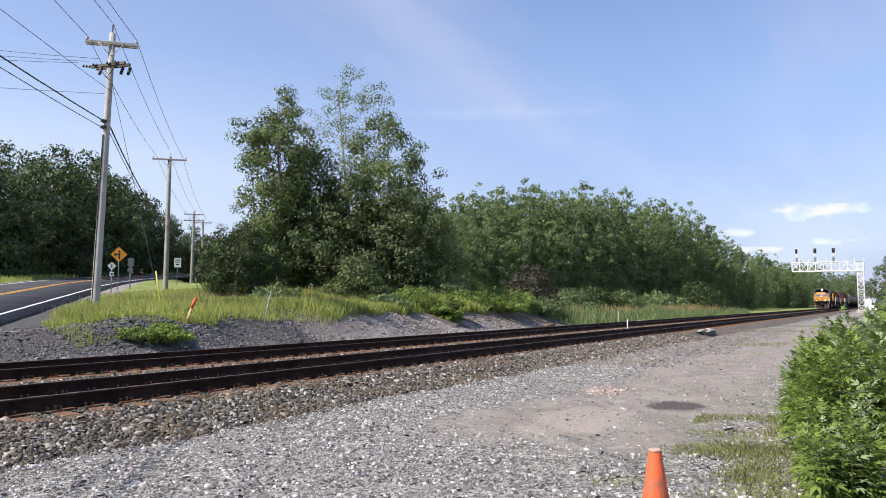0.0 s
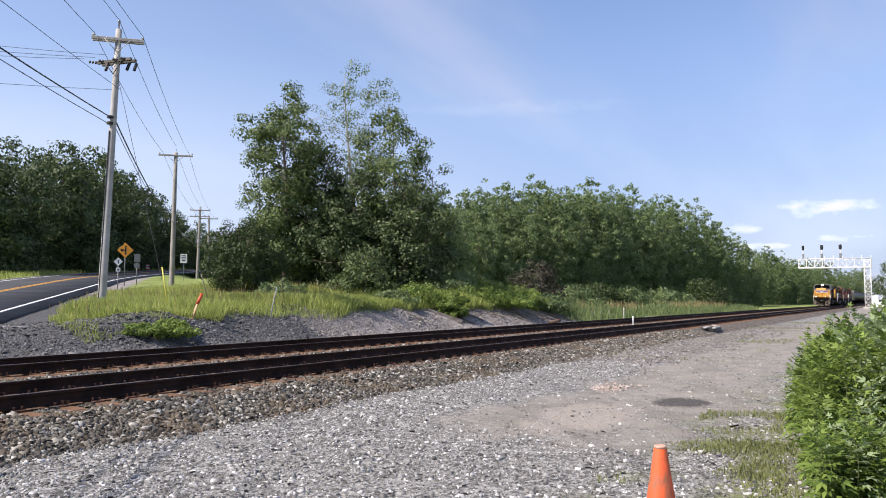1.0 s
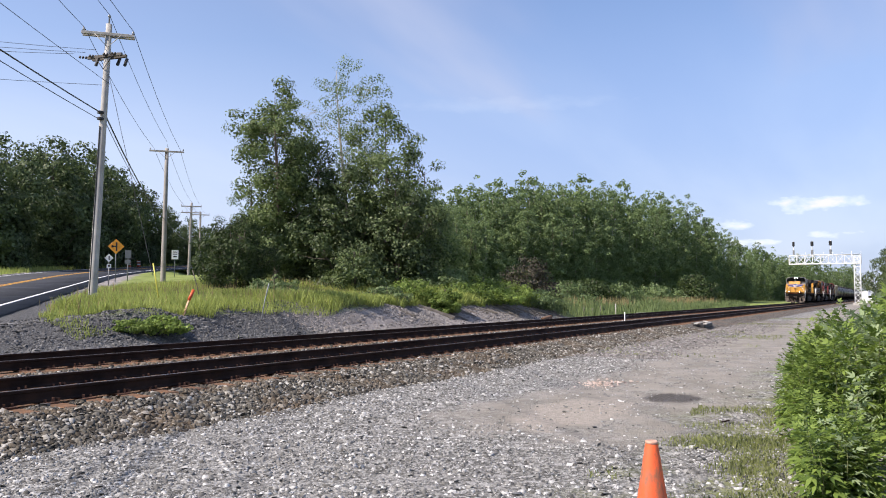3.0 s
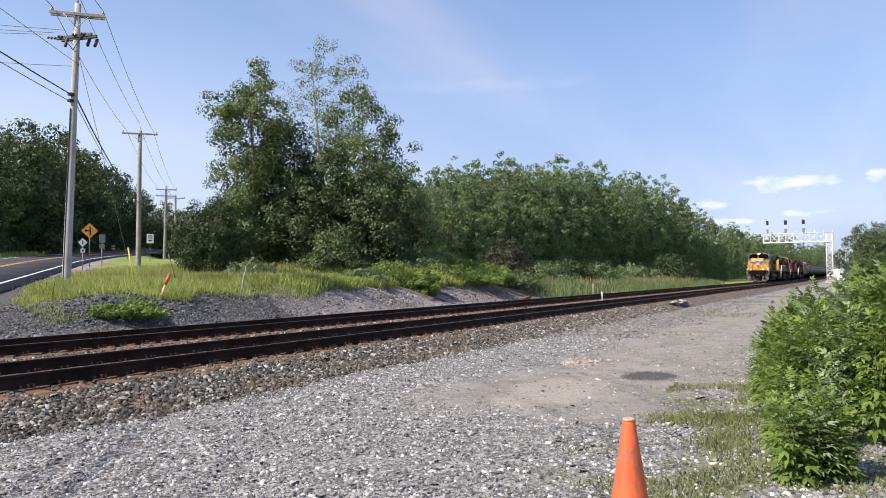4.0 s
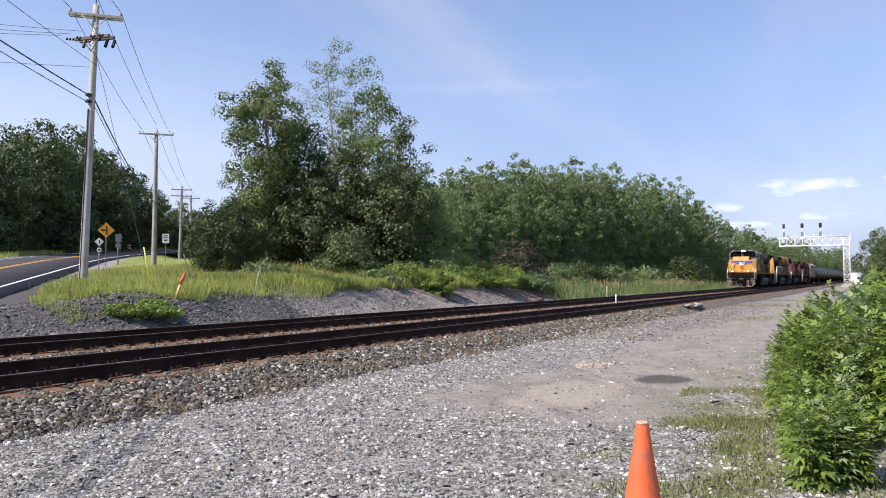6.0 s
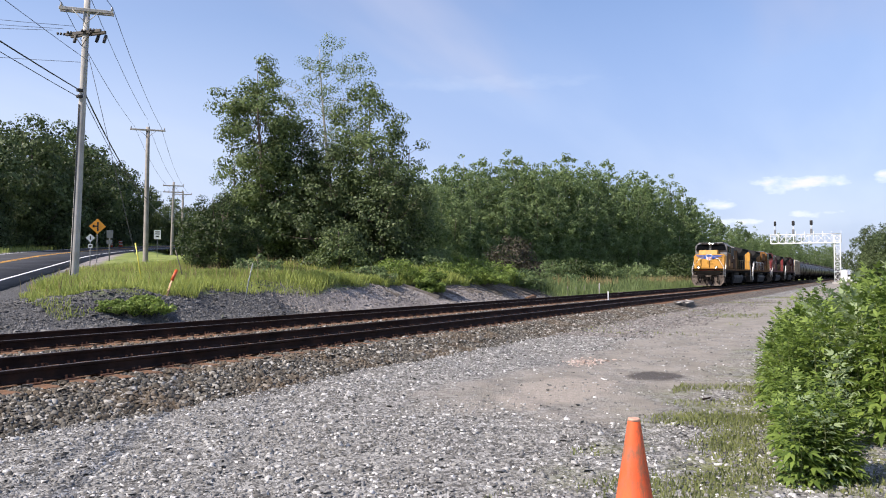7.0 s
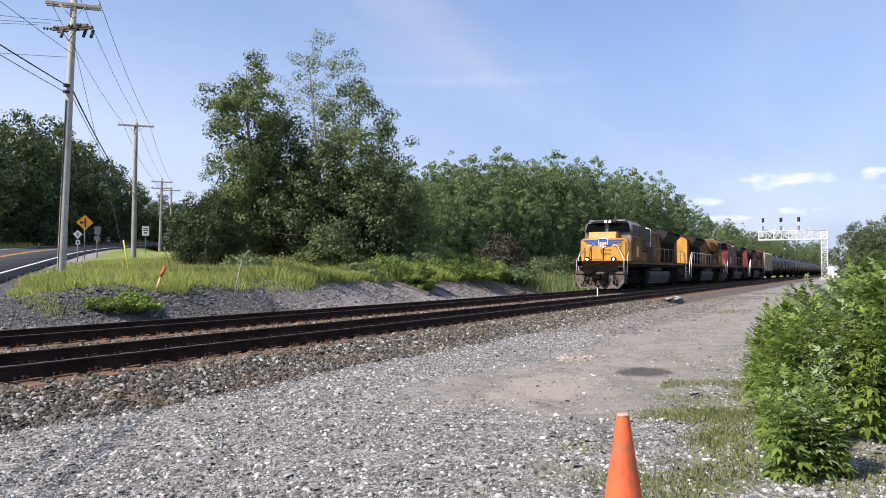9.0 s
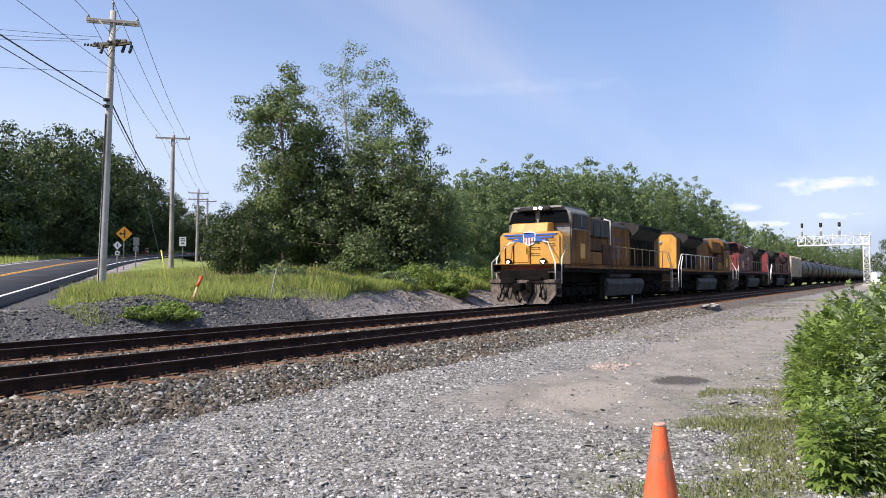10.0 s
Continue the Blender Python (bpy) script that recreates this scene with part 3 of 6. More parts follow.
size = np.clip(RNG.lognormal(math.log(0.019), 0.42, len(x)), 0.008, 0.05)
stones("gravel_stones", np.stack([x, y, height(x, y) + size * 0.15], -1), size, LOT_STONE, 0.6, "loose pale grey gravel stones", "gravel")
n = 16000
x, y = near_first(n, 19, 52, 1.3), RNG.uniform(4.6, 7.6, n)
keep = RNG.uniform(0, 1, n) < smooth01(y + 0.4 * wave(x, y, 0.6), 4.4, 6.2)
x, y = x[keep], y[keep]
size = np.clip(RNG.lognormal(math.log(0.034), 0.4, len(x)), 0.015, 0.08)
stones("gravel_stones", np.stack([x, y, height(x, y) + size * 0.15], -1), size, BANK_STONE, 0.6, "loose gravel stones along the trackside", "gravel")
n = 42000
x, y = RNG.uniform(9, 50, n), RNG.uniform(18.2, 23.0, n)
z = height(x, y)
keep = (z < 1.5)
x, y, z = x[keep], y[keep], z[keep]
size = np.clip(RNG.lognormal(math.log(0.042), 0.45, len(x)), 0.02, 0.2)
slag = x + 1.6 * wave(x, y, 0.8) < 23
for pick, mt, lb in ((slag, BANK_DARK, "loose dark slag stones on the mound"), (~slag, BANK_STONE, "loose grey shale stones on the bank")):
    stones("shale_stones", np.stack([x, y, z + size * 0.1], -1)[pick], size[pick], mt, 0.5, lb, "gravel")


# ---- trees ----
def leaves(centres, normals, length, width, bend=0.15, loose=0.55):
    """Folded leaves, two triangles each side of the midrib: (n, 4, 3)."""
    n = len(centres)
    d = RNG.normal(0, 1, (n, 3))
    nrm = normals + RNG.normal(0, loose, (n, 3))
    nrm /= np.linalg.norm(nrm, axis=1, keepdims=True) + 1e-9
    t = np.cross(nrm, d)
    t /= np.linalg.norm(t, axis=1, keepdims=True) + 1e-9
    b = np.cross(nrm, t)
    L, W = length[:, None], width[:, None]
    return np.stack([centres - t * L * 0.5, centres + b * W * 0.5 + nrm * L * bend, centres + t * L * 0.5, centres - b * W * 0.5 + nrm * L * bend], 1)


def limb(bm, a, b, r0, r1, sag, sides=5):
    a, b = Vector(a), Vector(b)
    mid = a.lerp(b, 0.5) + Vector((0, 0, -sag * (b - a).length))
    tube(bm, [a, mid, b], [r0, (r0 + r1) * 0.5, r1], sides, cap=False)


def make_tree(name, label, tall, radius, bare, profile, clumps, per, leaf, leaf_material, bark, seed, clump_r=(0.35, 0.65), trunk_r=0.2, stems=1, category="tree", group="", hollow=0.45, twigs=True):
    """A tree: tapered stems, limbs and twigs, each twig ending in a small spray of leaves. profile: height fraction -> share of radius."""
    rng = np.random.default_rng(seed)
    root = thing(name, label, category, None, group)
    bm = bmesh.new()
    heads = []
    for s in range(stems):
        lean = rng.uniform(-0.04, 0.04, 2) * tall + (rng.uniform(-0.16, 0.16, 2) * tall if stems > 1 else 0)
        pts = [Vector((lean[0] * u ** 1.5 + 0.012 * tall * math.sin(u * 7 + s), lean[1] * u ** 1.5 + 0.012 * tall * math.cos(u * 6 + s), tall * 0.95 * u)) for u in np.linspace(0, 1, 9)]
        tube(bm, [pts[0] + Vector((0, 0, -0.3))] + pts, [trunk_r * 1.5] + [max(0.012, trunk_r * (1 - 0.94 * u)) for u in np.linspace(0, 1, 9)], 8)
        heads.append(pts)
    ph = rng.uniform(0, 6.28, 6)

    def reach(u, ang):
        """How far the leaves stand out: bulging limbs with bays between them."""
        lump = 1 + 0.26 * math.sin(2 * ang + ph[0] + 4 * u) + 0.22 * math.sin(3 * ang + ph[1] - 7 * u) + 0.20 * math.sin(11 * u + 2 * ang + ph[2]) + 0.10 * math.sin(19 * u - ang + ph[3])
        return radius * float(np.interp(u, *zip(*profile))) * lump

    weights = np.interp(np.linspace(0, 1, 60), *zip(*profile)) ** 1.5 + 0.04
    us = rng.choice(np.linspace(0, 1, 60), clumps, p=weights / weights.sum()) + rng.uniform(-0.01, 0.01, clumps)
    ends = []
    for i, u in enumerate(np.clip(us, 0, 1)):
        ang = rng.uniform(0, 2 * math.pi)
        d = reach(u, ang) * rng.uniform(hollow ** 2, 1.0) ** 0.5
        r = rng.uniform(*clump_r) * (1 - 0.35 * u)
        ends.append((d * math.cos(ang), d * math.sin(ang), bare + (tall - bare - r * 0.4) * u, r))
    # limbs: the first ends of each tier carry the twigs of those near them
    ends = np.array(ends)
    hubs = ends[: max(6, clumps // 7)]
    joints = []
    for i, (x, y, z, rr) in enumerate(hubs):
        pts = heads[i % stems]
        u = min(0.93, max(0.05, (z - 0.75 * math.hypot(x, y)) / (tall * 0.95)))
        j = u * 8
        a = pts[int(j)].lerp(pts[min(8, int(j) + 1)], j - int(j))
        e = a.lerp(Vector((x, y, z)), 0.72)
        w = max(0.012, trunk_r * (1 - u) * 0.32)
        limb(bm, a, e, w, w * 0.45, 0.05)
        joints.append((e.x, e.y, e.z, w * 0.4))
    joints = np.array(joints)
    for x, y, z, rr in ends[: clumps if twigs else 0]:
        k = int(np.argmin((joints[:, 0] - x) ** 2 + (joints[:, 1] - y) ** 2 + 2.0 * (joints[:, 2] - z + 0.2) ** 2))
        limb(bm, joints[k, :3], (x, y, z), max(0.007, joints[k, 3]), 0.005, 0.03, 3)
    part("trunk", bm, bark, root)
    n = len(ends)
    k = np.maximum(5, (per * (ends[:, 3] / np.mean(ends[:, 3])) ** 2).astype(int))
    own = np.repeat(np.arange(n), k)
    m = len(own)
    d = rng.normal(0, 1, (m, 3))
    d /= np.linalg.norm(d, axis=1, keepdims=True)
    out = ends[own, :3] * np.array([1, 1, 0])
    out /= np.linalg.norm(out, axis=1, keepdims=True) + 1e-6
    rad = ends[own, 3] * rng.uniform(0.45, 1.2, m) ** 0.8
    c = ends[own, :3] + d * rad[:, None] * np.array([1.1, 1.1, 0.82])
    ln = leaf * rng.uniform(0.65, 1.35, m)
    v = leaves(c, d + out * 0.3 + np.array([0, 0, 0.3]), ln, ln * rng.uniform(0.5, 0.8, m), 0.15, 0.42)
    soup("crown", v.reshape(-1, 3), np.arange(m * 4).reshape(-1, 4), leaf_material, root)
    return root


def place(ob, x, y, turn=0.0, size=1.0, sink=0.0):
    ob.scale = (size, size, size)
    ob.matrix_basis = pose(x, y, ground_z(x, y) - sink, 0, 0, turn) @ Matrix.Diagonal((size, size, size, 1))
    return ob


def again(ob, x, y, turn, size):
    c = copy_thing(ob, pose(x, y, ground_z(x, y), 0, 0, turn))
    c.matrix_basis = pose(x, y, ground_z(x, y), 0, 0, turn) @ Matrix.Diagonal((size, size, size, 1))
    return c


ROUND = [(0, 0.55), (0.25, 0.95), (0.55, 1.0), (0.8, 0.7), (1, 0.2)]
DOME = [(0, 0.9), (0.4, 1.0), (0.75, 0.75), (1, 0.25)]
AIRY = [(0, 0.6), (0.3, 0.85), (0.6, 1.0), (0.8, 0.85), (0.93, 0.5), (1, 0.2)]
FULL = [(0, 0.75), (0.3, 1.0), (0.6, 0.95), (0.8, 0.7), (0.92, 0.42), (1, 0.15)]
TOPPED = [(0, 0.40), (0.25, 0.55), (0.45, 0.80), (0.66, 1.05), (0.82, 0.82), (0.93, 0.48), (1, 0.15)]
BUSHY = [(0, 0.7), (0.3, 1.0), (0.6, 0.95), (0.85, 0.6), (1, 0.2)]
WOOD = [(0, 0.75), (0.4, 1.0), (0.75, 0.8), (1, 0.3)]


def at_bearing(px_az, dist):
    a = radians(px_az)
    return dist * math.cos(a), dist * math.sin(a)


# bearings are degrees from the track's direction towards the far side
big = [
    ("tree", "broad green maple with a rounded head on the grassy bank", 43.4, 49, 13.3, 3.0, 1.2, TOPPED, 200, 125, 0.17, LEAF_MAPLE, BARK, 11, (0.50, 0.95)),
    ("tree", "tall airy poplar with a pale trunk", 38.4, 52, 16.2, 3.3, 1.5, AIRY, 250, 60, 0.13, LEAF_POPLAR, BARK_PALE, 12, (0.42, 0.75)),
    ("tree", "dense green tree beside the poplar", 35.2, 50, 12.6, 3.3, 0.3, FULL, 240, 120, 0.17, LEAF_MAPLE, BARK, 13, (0.50, 0.95)),
    # inner and low trees: darker leaves stand in for shade under the crowns
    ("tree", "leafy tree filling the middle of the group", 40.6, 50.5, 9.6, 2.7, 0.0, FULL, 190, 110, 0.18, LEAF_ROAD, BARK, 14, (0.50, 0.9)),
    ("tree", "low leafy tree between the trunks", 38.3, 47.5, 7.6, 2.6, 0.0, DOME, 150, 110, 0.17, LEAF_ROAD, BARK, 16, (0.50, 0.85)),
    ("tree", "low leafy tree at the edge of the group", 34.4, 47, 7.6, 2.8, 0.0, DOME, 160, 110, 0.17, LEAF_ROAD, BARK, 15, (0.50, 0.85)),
    ("tree", "slim young tree at the end of the group", 32.6, 50, 8.8, 2.0, 0.0, FULL, 150, 56, 0.17, LEAF_WOODS, BARK, 17, (0.35, 0.65)),
    ("tree", "small tree behind the dark shrub", 45.2, 52, 7.6, 2.0, 0.2, DOME, 130, 50, 0.16, LEAF_POPLAR, BARK, 18, (0.35, 0.6)),
]
for nm, lb, az, d, tall, rad, bare, prof, ln, per, lf, lm, bk, seed, lr in big:
    place(make_tree(nm, lb, tall, rad, bare, prof, ln, per, lf, lm, bk, seed, lr, hollow=0.25), *at_bearing(az, d))
# added shrubs close the gaps behind; dark leaves stand for shade under the group
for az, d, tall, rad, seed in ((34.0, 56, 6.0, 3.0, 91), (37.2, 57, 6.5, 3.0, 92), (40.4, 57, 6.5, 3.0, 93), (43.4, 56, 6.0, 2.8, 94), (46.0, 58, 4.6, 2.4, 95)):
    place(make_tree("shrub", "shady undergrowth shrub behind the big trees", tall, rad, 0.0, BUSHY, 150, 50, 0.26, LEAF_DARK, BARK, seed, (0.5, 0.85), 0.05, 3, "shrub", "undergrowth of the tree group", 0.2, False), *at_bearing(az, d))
shrub = make_tree("shrub", "dark dense rounded shrub in the long grass", 4.3, 2.1, 0.0, BUSHY, 270, 80, 0.115, LEAF_DARK, BARK, 21, (0.28, 0.48), 0.06, 3, "shrub")
place(shrub, *at_bearing(46.4, 41), 30)

woods = [make_tree("tree", "leafy woodland tree at the wood's edge", 14.0 + s, 2.3 + 0.12 * s, 0.3, WOOD, 150, 30, 0.33, LEAF_WOODS, BARK_PALE if s % 2 else BARK, 30 + s, (0.45, 0.8), 0.13, 1, "tree", "trees of the wood", 0.3, False) for s in range(5)]
r = random.Random(5)
spots = []


def skyline(az, knots):
    """The tree tops' slope above the eye at a bearing."""
    return float(np.interp(az, [a for a, b in knots], [b for a, b in knots]))


WOOD_TOPS = [(-3, 0.060), (-1.2, 0.056), (0.2, 0.034), (2.3, 0.0385), (6.3, 0.055), (8.6, 0.066), (11.2, 0.108), (14.8, 0.137), (19.4, 0.154), (23.5, 0.157), (29.8, 0.150), (31.5, 0.134), (34, 0.13)]


def stand(count, az0, az1, depth, push, low, high, jitter=1.5):
    """A row of trees between two bearings, as tall as the skyline allows."""
    for i in range(count):
        az = az0 + (az1 - az0) * i / (count - 1) + r.uniform(-0.25, 0.25) * abs(az1 - az0) / count
        d = skyline(az, depth) + push + r.uniform(-jitter, jitter)
        x, y = at_bearing(az, d)
        spots.append((x, y, (1.6 + skyline(az, WOOD_TOPS) * d - ground_z(x, y)) * r.uniform(low, high)))


EDGE = [(8.6, 205), (12, 165), (20, 112), (31.5, 74)]
stand(40, 31.3, 8.8, EDGE, 0, 0.55, 0.84)
stand(42, 31.6, 8.7, EDGE, 7, 0.78, 0.95)
stand(40, 31.8, 8.9, EDGE, 14, 0.90, 1.06)
stand(40, 8.6, 1.9, [(1.9, 420), (8.6, 225)], 0, 0.55, 0.95, 6)
stand(30, 8.4, 2.1, [(1.9, 440), (8.6, 240)], 10, 0.8, 1.05, 8)
for i, (x, y, s) in enumerate(spots):
    s /= 14.0 + i % 5
    if i < 5:
        place(woods[i], x, y, r.uniform(0, 360), s)
    else:
        again(woods[i % 5], x, y, r.uniform(0, 360), s)
# trees beyond the road
road_trees = [make_tree("tree", "large dark green tree beyond the road", 13.0, 4.4, 0.0, ROUND, 210, 84, 0.32, LEAF_ROAD, BARK, 50 + s, (0.75, 1.4), 0.28, 1 + s, "tree", "trees beyond the road", 0.3, False) for s in range(2)]
ROAD_TOPS = [(47, 0.085), (50.8, 0.108), (53, 0.135), (55.2, 0.166), (57.6, 0.193), (59.6, 0.182), (66, 0.19)]
rt = []
for az, d, f in [(58.6, 98, 1.0), (56.6, 106, 1.0), (54.8, 112, 0.98), (53.0, 122, 0.95), (62.2, 88, 1.0), (51.2, 132, 0.95), (55.6, 120, 0.9), (60.3, 104, 0.95), (49.6, 142, 0.95), (48.2, 150, 0.9), (64.6, 86, 0.95),
                 (59.4, 95, 0.5), (61.4, 90, 0.5), (57.4, 104, 0.5), (55.6, 110, 0.5), (54.0, 118, 0.5), (52.4, 128, 0.6), (50.6, 140, 0.6), (63.4, 86, 0.5), (47.4, 150, 0.9)]:
    x, y = at_bearing(az, d)
    rt.append((az, d, (1.6 + skyline(az, ROAD_TOPS) * d - ground_z(x, y)) * f / 13.0))
for i, (az, d, s) in enumerate(rt):
    if i < 2:
        place(road_trees[i], *at_bearing(az, d), 40 * i, s)
    else:
        again(road_trees[i % 2], *at_bearing(az, d), r.uniform(0, 360), s)

for az, d, tall in ((0.0, 205, 13.5), (-1.0, 190, 13.0), (-2.0, 178, 13.2), (-3.0, 165, 12.5), (-4.2, 155, 12.6), (-0.5, 215, 9.0), (-1.6, 200, 8.0)):
    lane_tree = again(road_trees[int(d) % 2], *at_bearing(az, d), 57 * d, tall / 13.0)
    tagged(lane_tree, "dense dark green tree beside the trackside lane", group="trees beside the lane")


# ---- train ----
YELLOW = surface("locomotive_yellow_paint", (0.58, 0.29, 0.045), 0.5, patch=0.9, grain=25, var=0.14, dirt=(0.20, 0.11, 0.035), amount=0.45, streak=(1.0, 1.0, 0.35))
# long sides: grime, and the shade they stand in put into the yellow
YELLOW_SIDE = surface("grimy_shaded_yellow_paint", (0.205, 0.092, 0.022), 0.8, patch=0.7, grain=25, var=0.25, dirt=(0.050, 0.030, 0.020), amount=0.92, streak=(1.6, 1.0, 0.35), spec=0.25)
# red bodies apart from nose and hood end: shade mixed into the grimy red
RED = surface("dull_shaded_red_paint", (0.12, 0.017, 0.016), 0.65, patch=0.9, grain=25, var=0.25, dirt=(0.03, 0.02, 0.02), amount=0.95, streak=(1.6, 1.0, 0.35))
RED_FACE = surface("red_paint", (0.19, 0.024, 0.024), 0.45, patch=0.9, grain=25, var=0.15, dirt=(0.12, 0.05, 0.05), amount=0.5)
LOCKER_BROWN = surface("grimy_oxide_brown_panels", (0.085, 0.038, 0.020), 0.8, patch=1.1, grain=25, var=0.3, dirt=(0.03, 0.02, 0.016), amount=0.8, spec=0.2)
FADED = surface("faded_purple_grey_lettering", (0.13, 0.075, 0.075), 0.8, patch=3.0, var=0.3, dirt=(0.05, 0.03, 0.025), amount=0.8)
GREY_ROOF = surface("harbour_grey_paint", (0.17, 0.175, 0.18), 0.75, patch=1.2, grain=25, var=0.2, dirt=(0.06, 0.055, 0.05), amount=0.7)
DARK_ROOF = surface("sooty_roof_paint", (0.020, 0.019, 0.019), 0.9, patch=1.2, var=0.25)
CHASSIS = surface("oily_black_chassis", (0.008, 0.0075, 0.007), 0.85, patch=1.5, var=0.35, dirt=(0.016, 0.012, 0.010), amount=0.6, spec=0.05)
PILOT_GREY = surface("dusty_pilot_steel", (0.125, 0.100, 0.082), 0.85, patch=2.6, var=0.35, dirt=(0.030, 0.024, 0.020), amount=0.9)
TANK_GREY = surface("grimy_fuel_tank", (0.034, 0.032, 0.031), 0.8, patch=1.2, var=0.25, dirt=(0.05, 0.05, 0.045), amount=0.7)
RAILING = surface("white_handrail_paint", (0.78, 0.77, 0.74), 0.5, var=0.1)
RAILING_DIM = surface("dirty_yellow_handrail", (0.33, 0.25, 0.12), 0.55, var=0.2)
STRIPE_RED = surface("red_stripe", (0.45, 0.05, 0.03), 0.5, var=0.1)
EMBLEM_BLUE = surface("emblem_blue", (0.035, 0.10, 0.36), 0.45, var=0.08)
EMBLEM_WHITE = surface("emblem_white", (0.72, 0.72, 0.72), 0.45, var=0.06)
TANK_BLACK = surface("dusty_black_tank_paint", (0.030, 0.030, 0.032), 0.45, patch=0.8, grain=20, var=0.3, dirt=(0.09, 0.085, 0.08), amount=0.45, streak=(2.5, 1.0, 1.0))
CREAM = surface("weathered_cream_paint", (0.50, 0.42, 0.32), 0.6, patch=0.8, grain=20, var=0.2, dirt=(0.20, 0.14, 0.10), amount=0.7, streak=(1.5, 1.5, 0.4))


def glass_material():
    m = Nodes("dark_cab_glass")
    return m.done((0.004, 0.0045, 0.005), 0.12, 0.0, None, 0.03)


def lamp_material(name, power):
    m = Nodes(name)
    return m.done((0.9, 0.9, 0.85), 0.2, glow=(1.0, 0.95, 0.85, power))


CAB_GLASS = glass_material()
BEAM = lamp_material("lit_headlight_lens", 14.0)
DITCH = lamp_material("lit_ditch_light_lens", 9.0)
WHEEL_R = 0.52


def wheelset_mesh():
    bm = bmesh.new()
    turn = Matrix.Rotation(radians(90), 4, "X")
    for side in (-1, 1):
        m = Matrix.Translation((0, side * 0.755, 0)) @ turn
        lathe(bm, [(0.10, -0.07), (WHEEL_R + 0.02, -0.06) if side > 0 else (WHEEL_R, -0.06), (WHEEL_R, 0.0), (WHEEL_R if side > 0 else WHEEL_R + 0.02, 0.06), (0.44, 0.07), (0.12, 0.03)], 20, 0, m)
    lathe(bm, [(0.09, -0.75), (0.09, 0.75)], 10, 0, turn)
    for k in range(4):
        a = k * math.pi / 2
        box(bm, (-0.03, -0.85, 0.16), (0.03, -0.82, 0.36), 0, 0, Matrix.Rotation(a, 4, "Y"))
    me = bpy.data.meshes.new("wheelset")
    bm.to_mesh(me)
    bm.free()
    me.materials.append(CHASSIS)
    return me


WHEELSET = wheelset_mesh()
WHEELS = []


def truck(parent, x, axles, name="bogie"):
    """A bogie with side frames, springs and its wheelsets."""
    bm = bmesh.new()
    half = (axles[-1] - axles[0]) / 2 + 0.75
    for s in (-1, 1):
        y0, y1 = sorted((s * 0.98, s * 1.16))
        prism(bm, [(x - half, 0.60), (x - half + 0.5, 0.42), (x + half - 0.5, 0.42), (x + half, 0.60), (x + half, 0.82), (x - half, 0.82)], y0, y1, "y")
        for a in axles:
            box(bm, (x + a - 0.24, y0 - 0.04, 0.36), (x + a + 0.24, y1 + 0.04, 0.74), 0.04)
            lathe(bm, [(0.13, -0.02), (0.13, 0.06), (0.05, 0.09)], 10, 0, Matrix.Translation((x + a, s * 1.20, 0.54)) @ Matrix.Rotation(radians(-90 * s), 4, "X"))
        for a in (axles[0] + 0.85, axles[-1] - 0.85):
            tube(bm, [(x + a, s * 1.12, 0.50), (x + a, s * 1.12, 0.98)], 0.11, 8)
        tube(bm, [(x - half + 0.3, s * 1.24, 0.95), (x + half - 0.3, s * 1.24, 0.95)], 0.045, 6)
    box(bm, (x - half + 0.2, -0.95, 0.55), (x + half - 0.2, 0.95, 0.85))
    t = part(name, bm, CHASSIS, parent)
    for a in axles:
        w = new("wheelset", WHEELSET)
        w.parent = parent
        w.matrix_basis = pose(x + a, 0, WHEEL_R + 0.0)
        WHEELS.append((w, x + a))
    return t


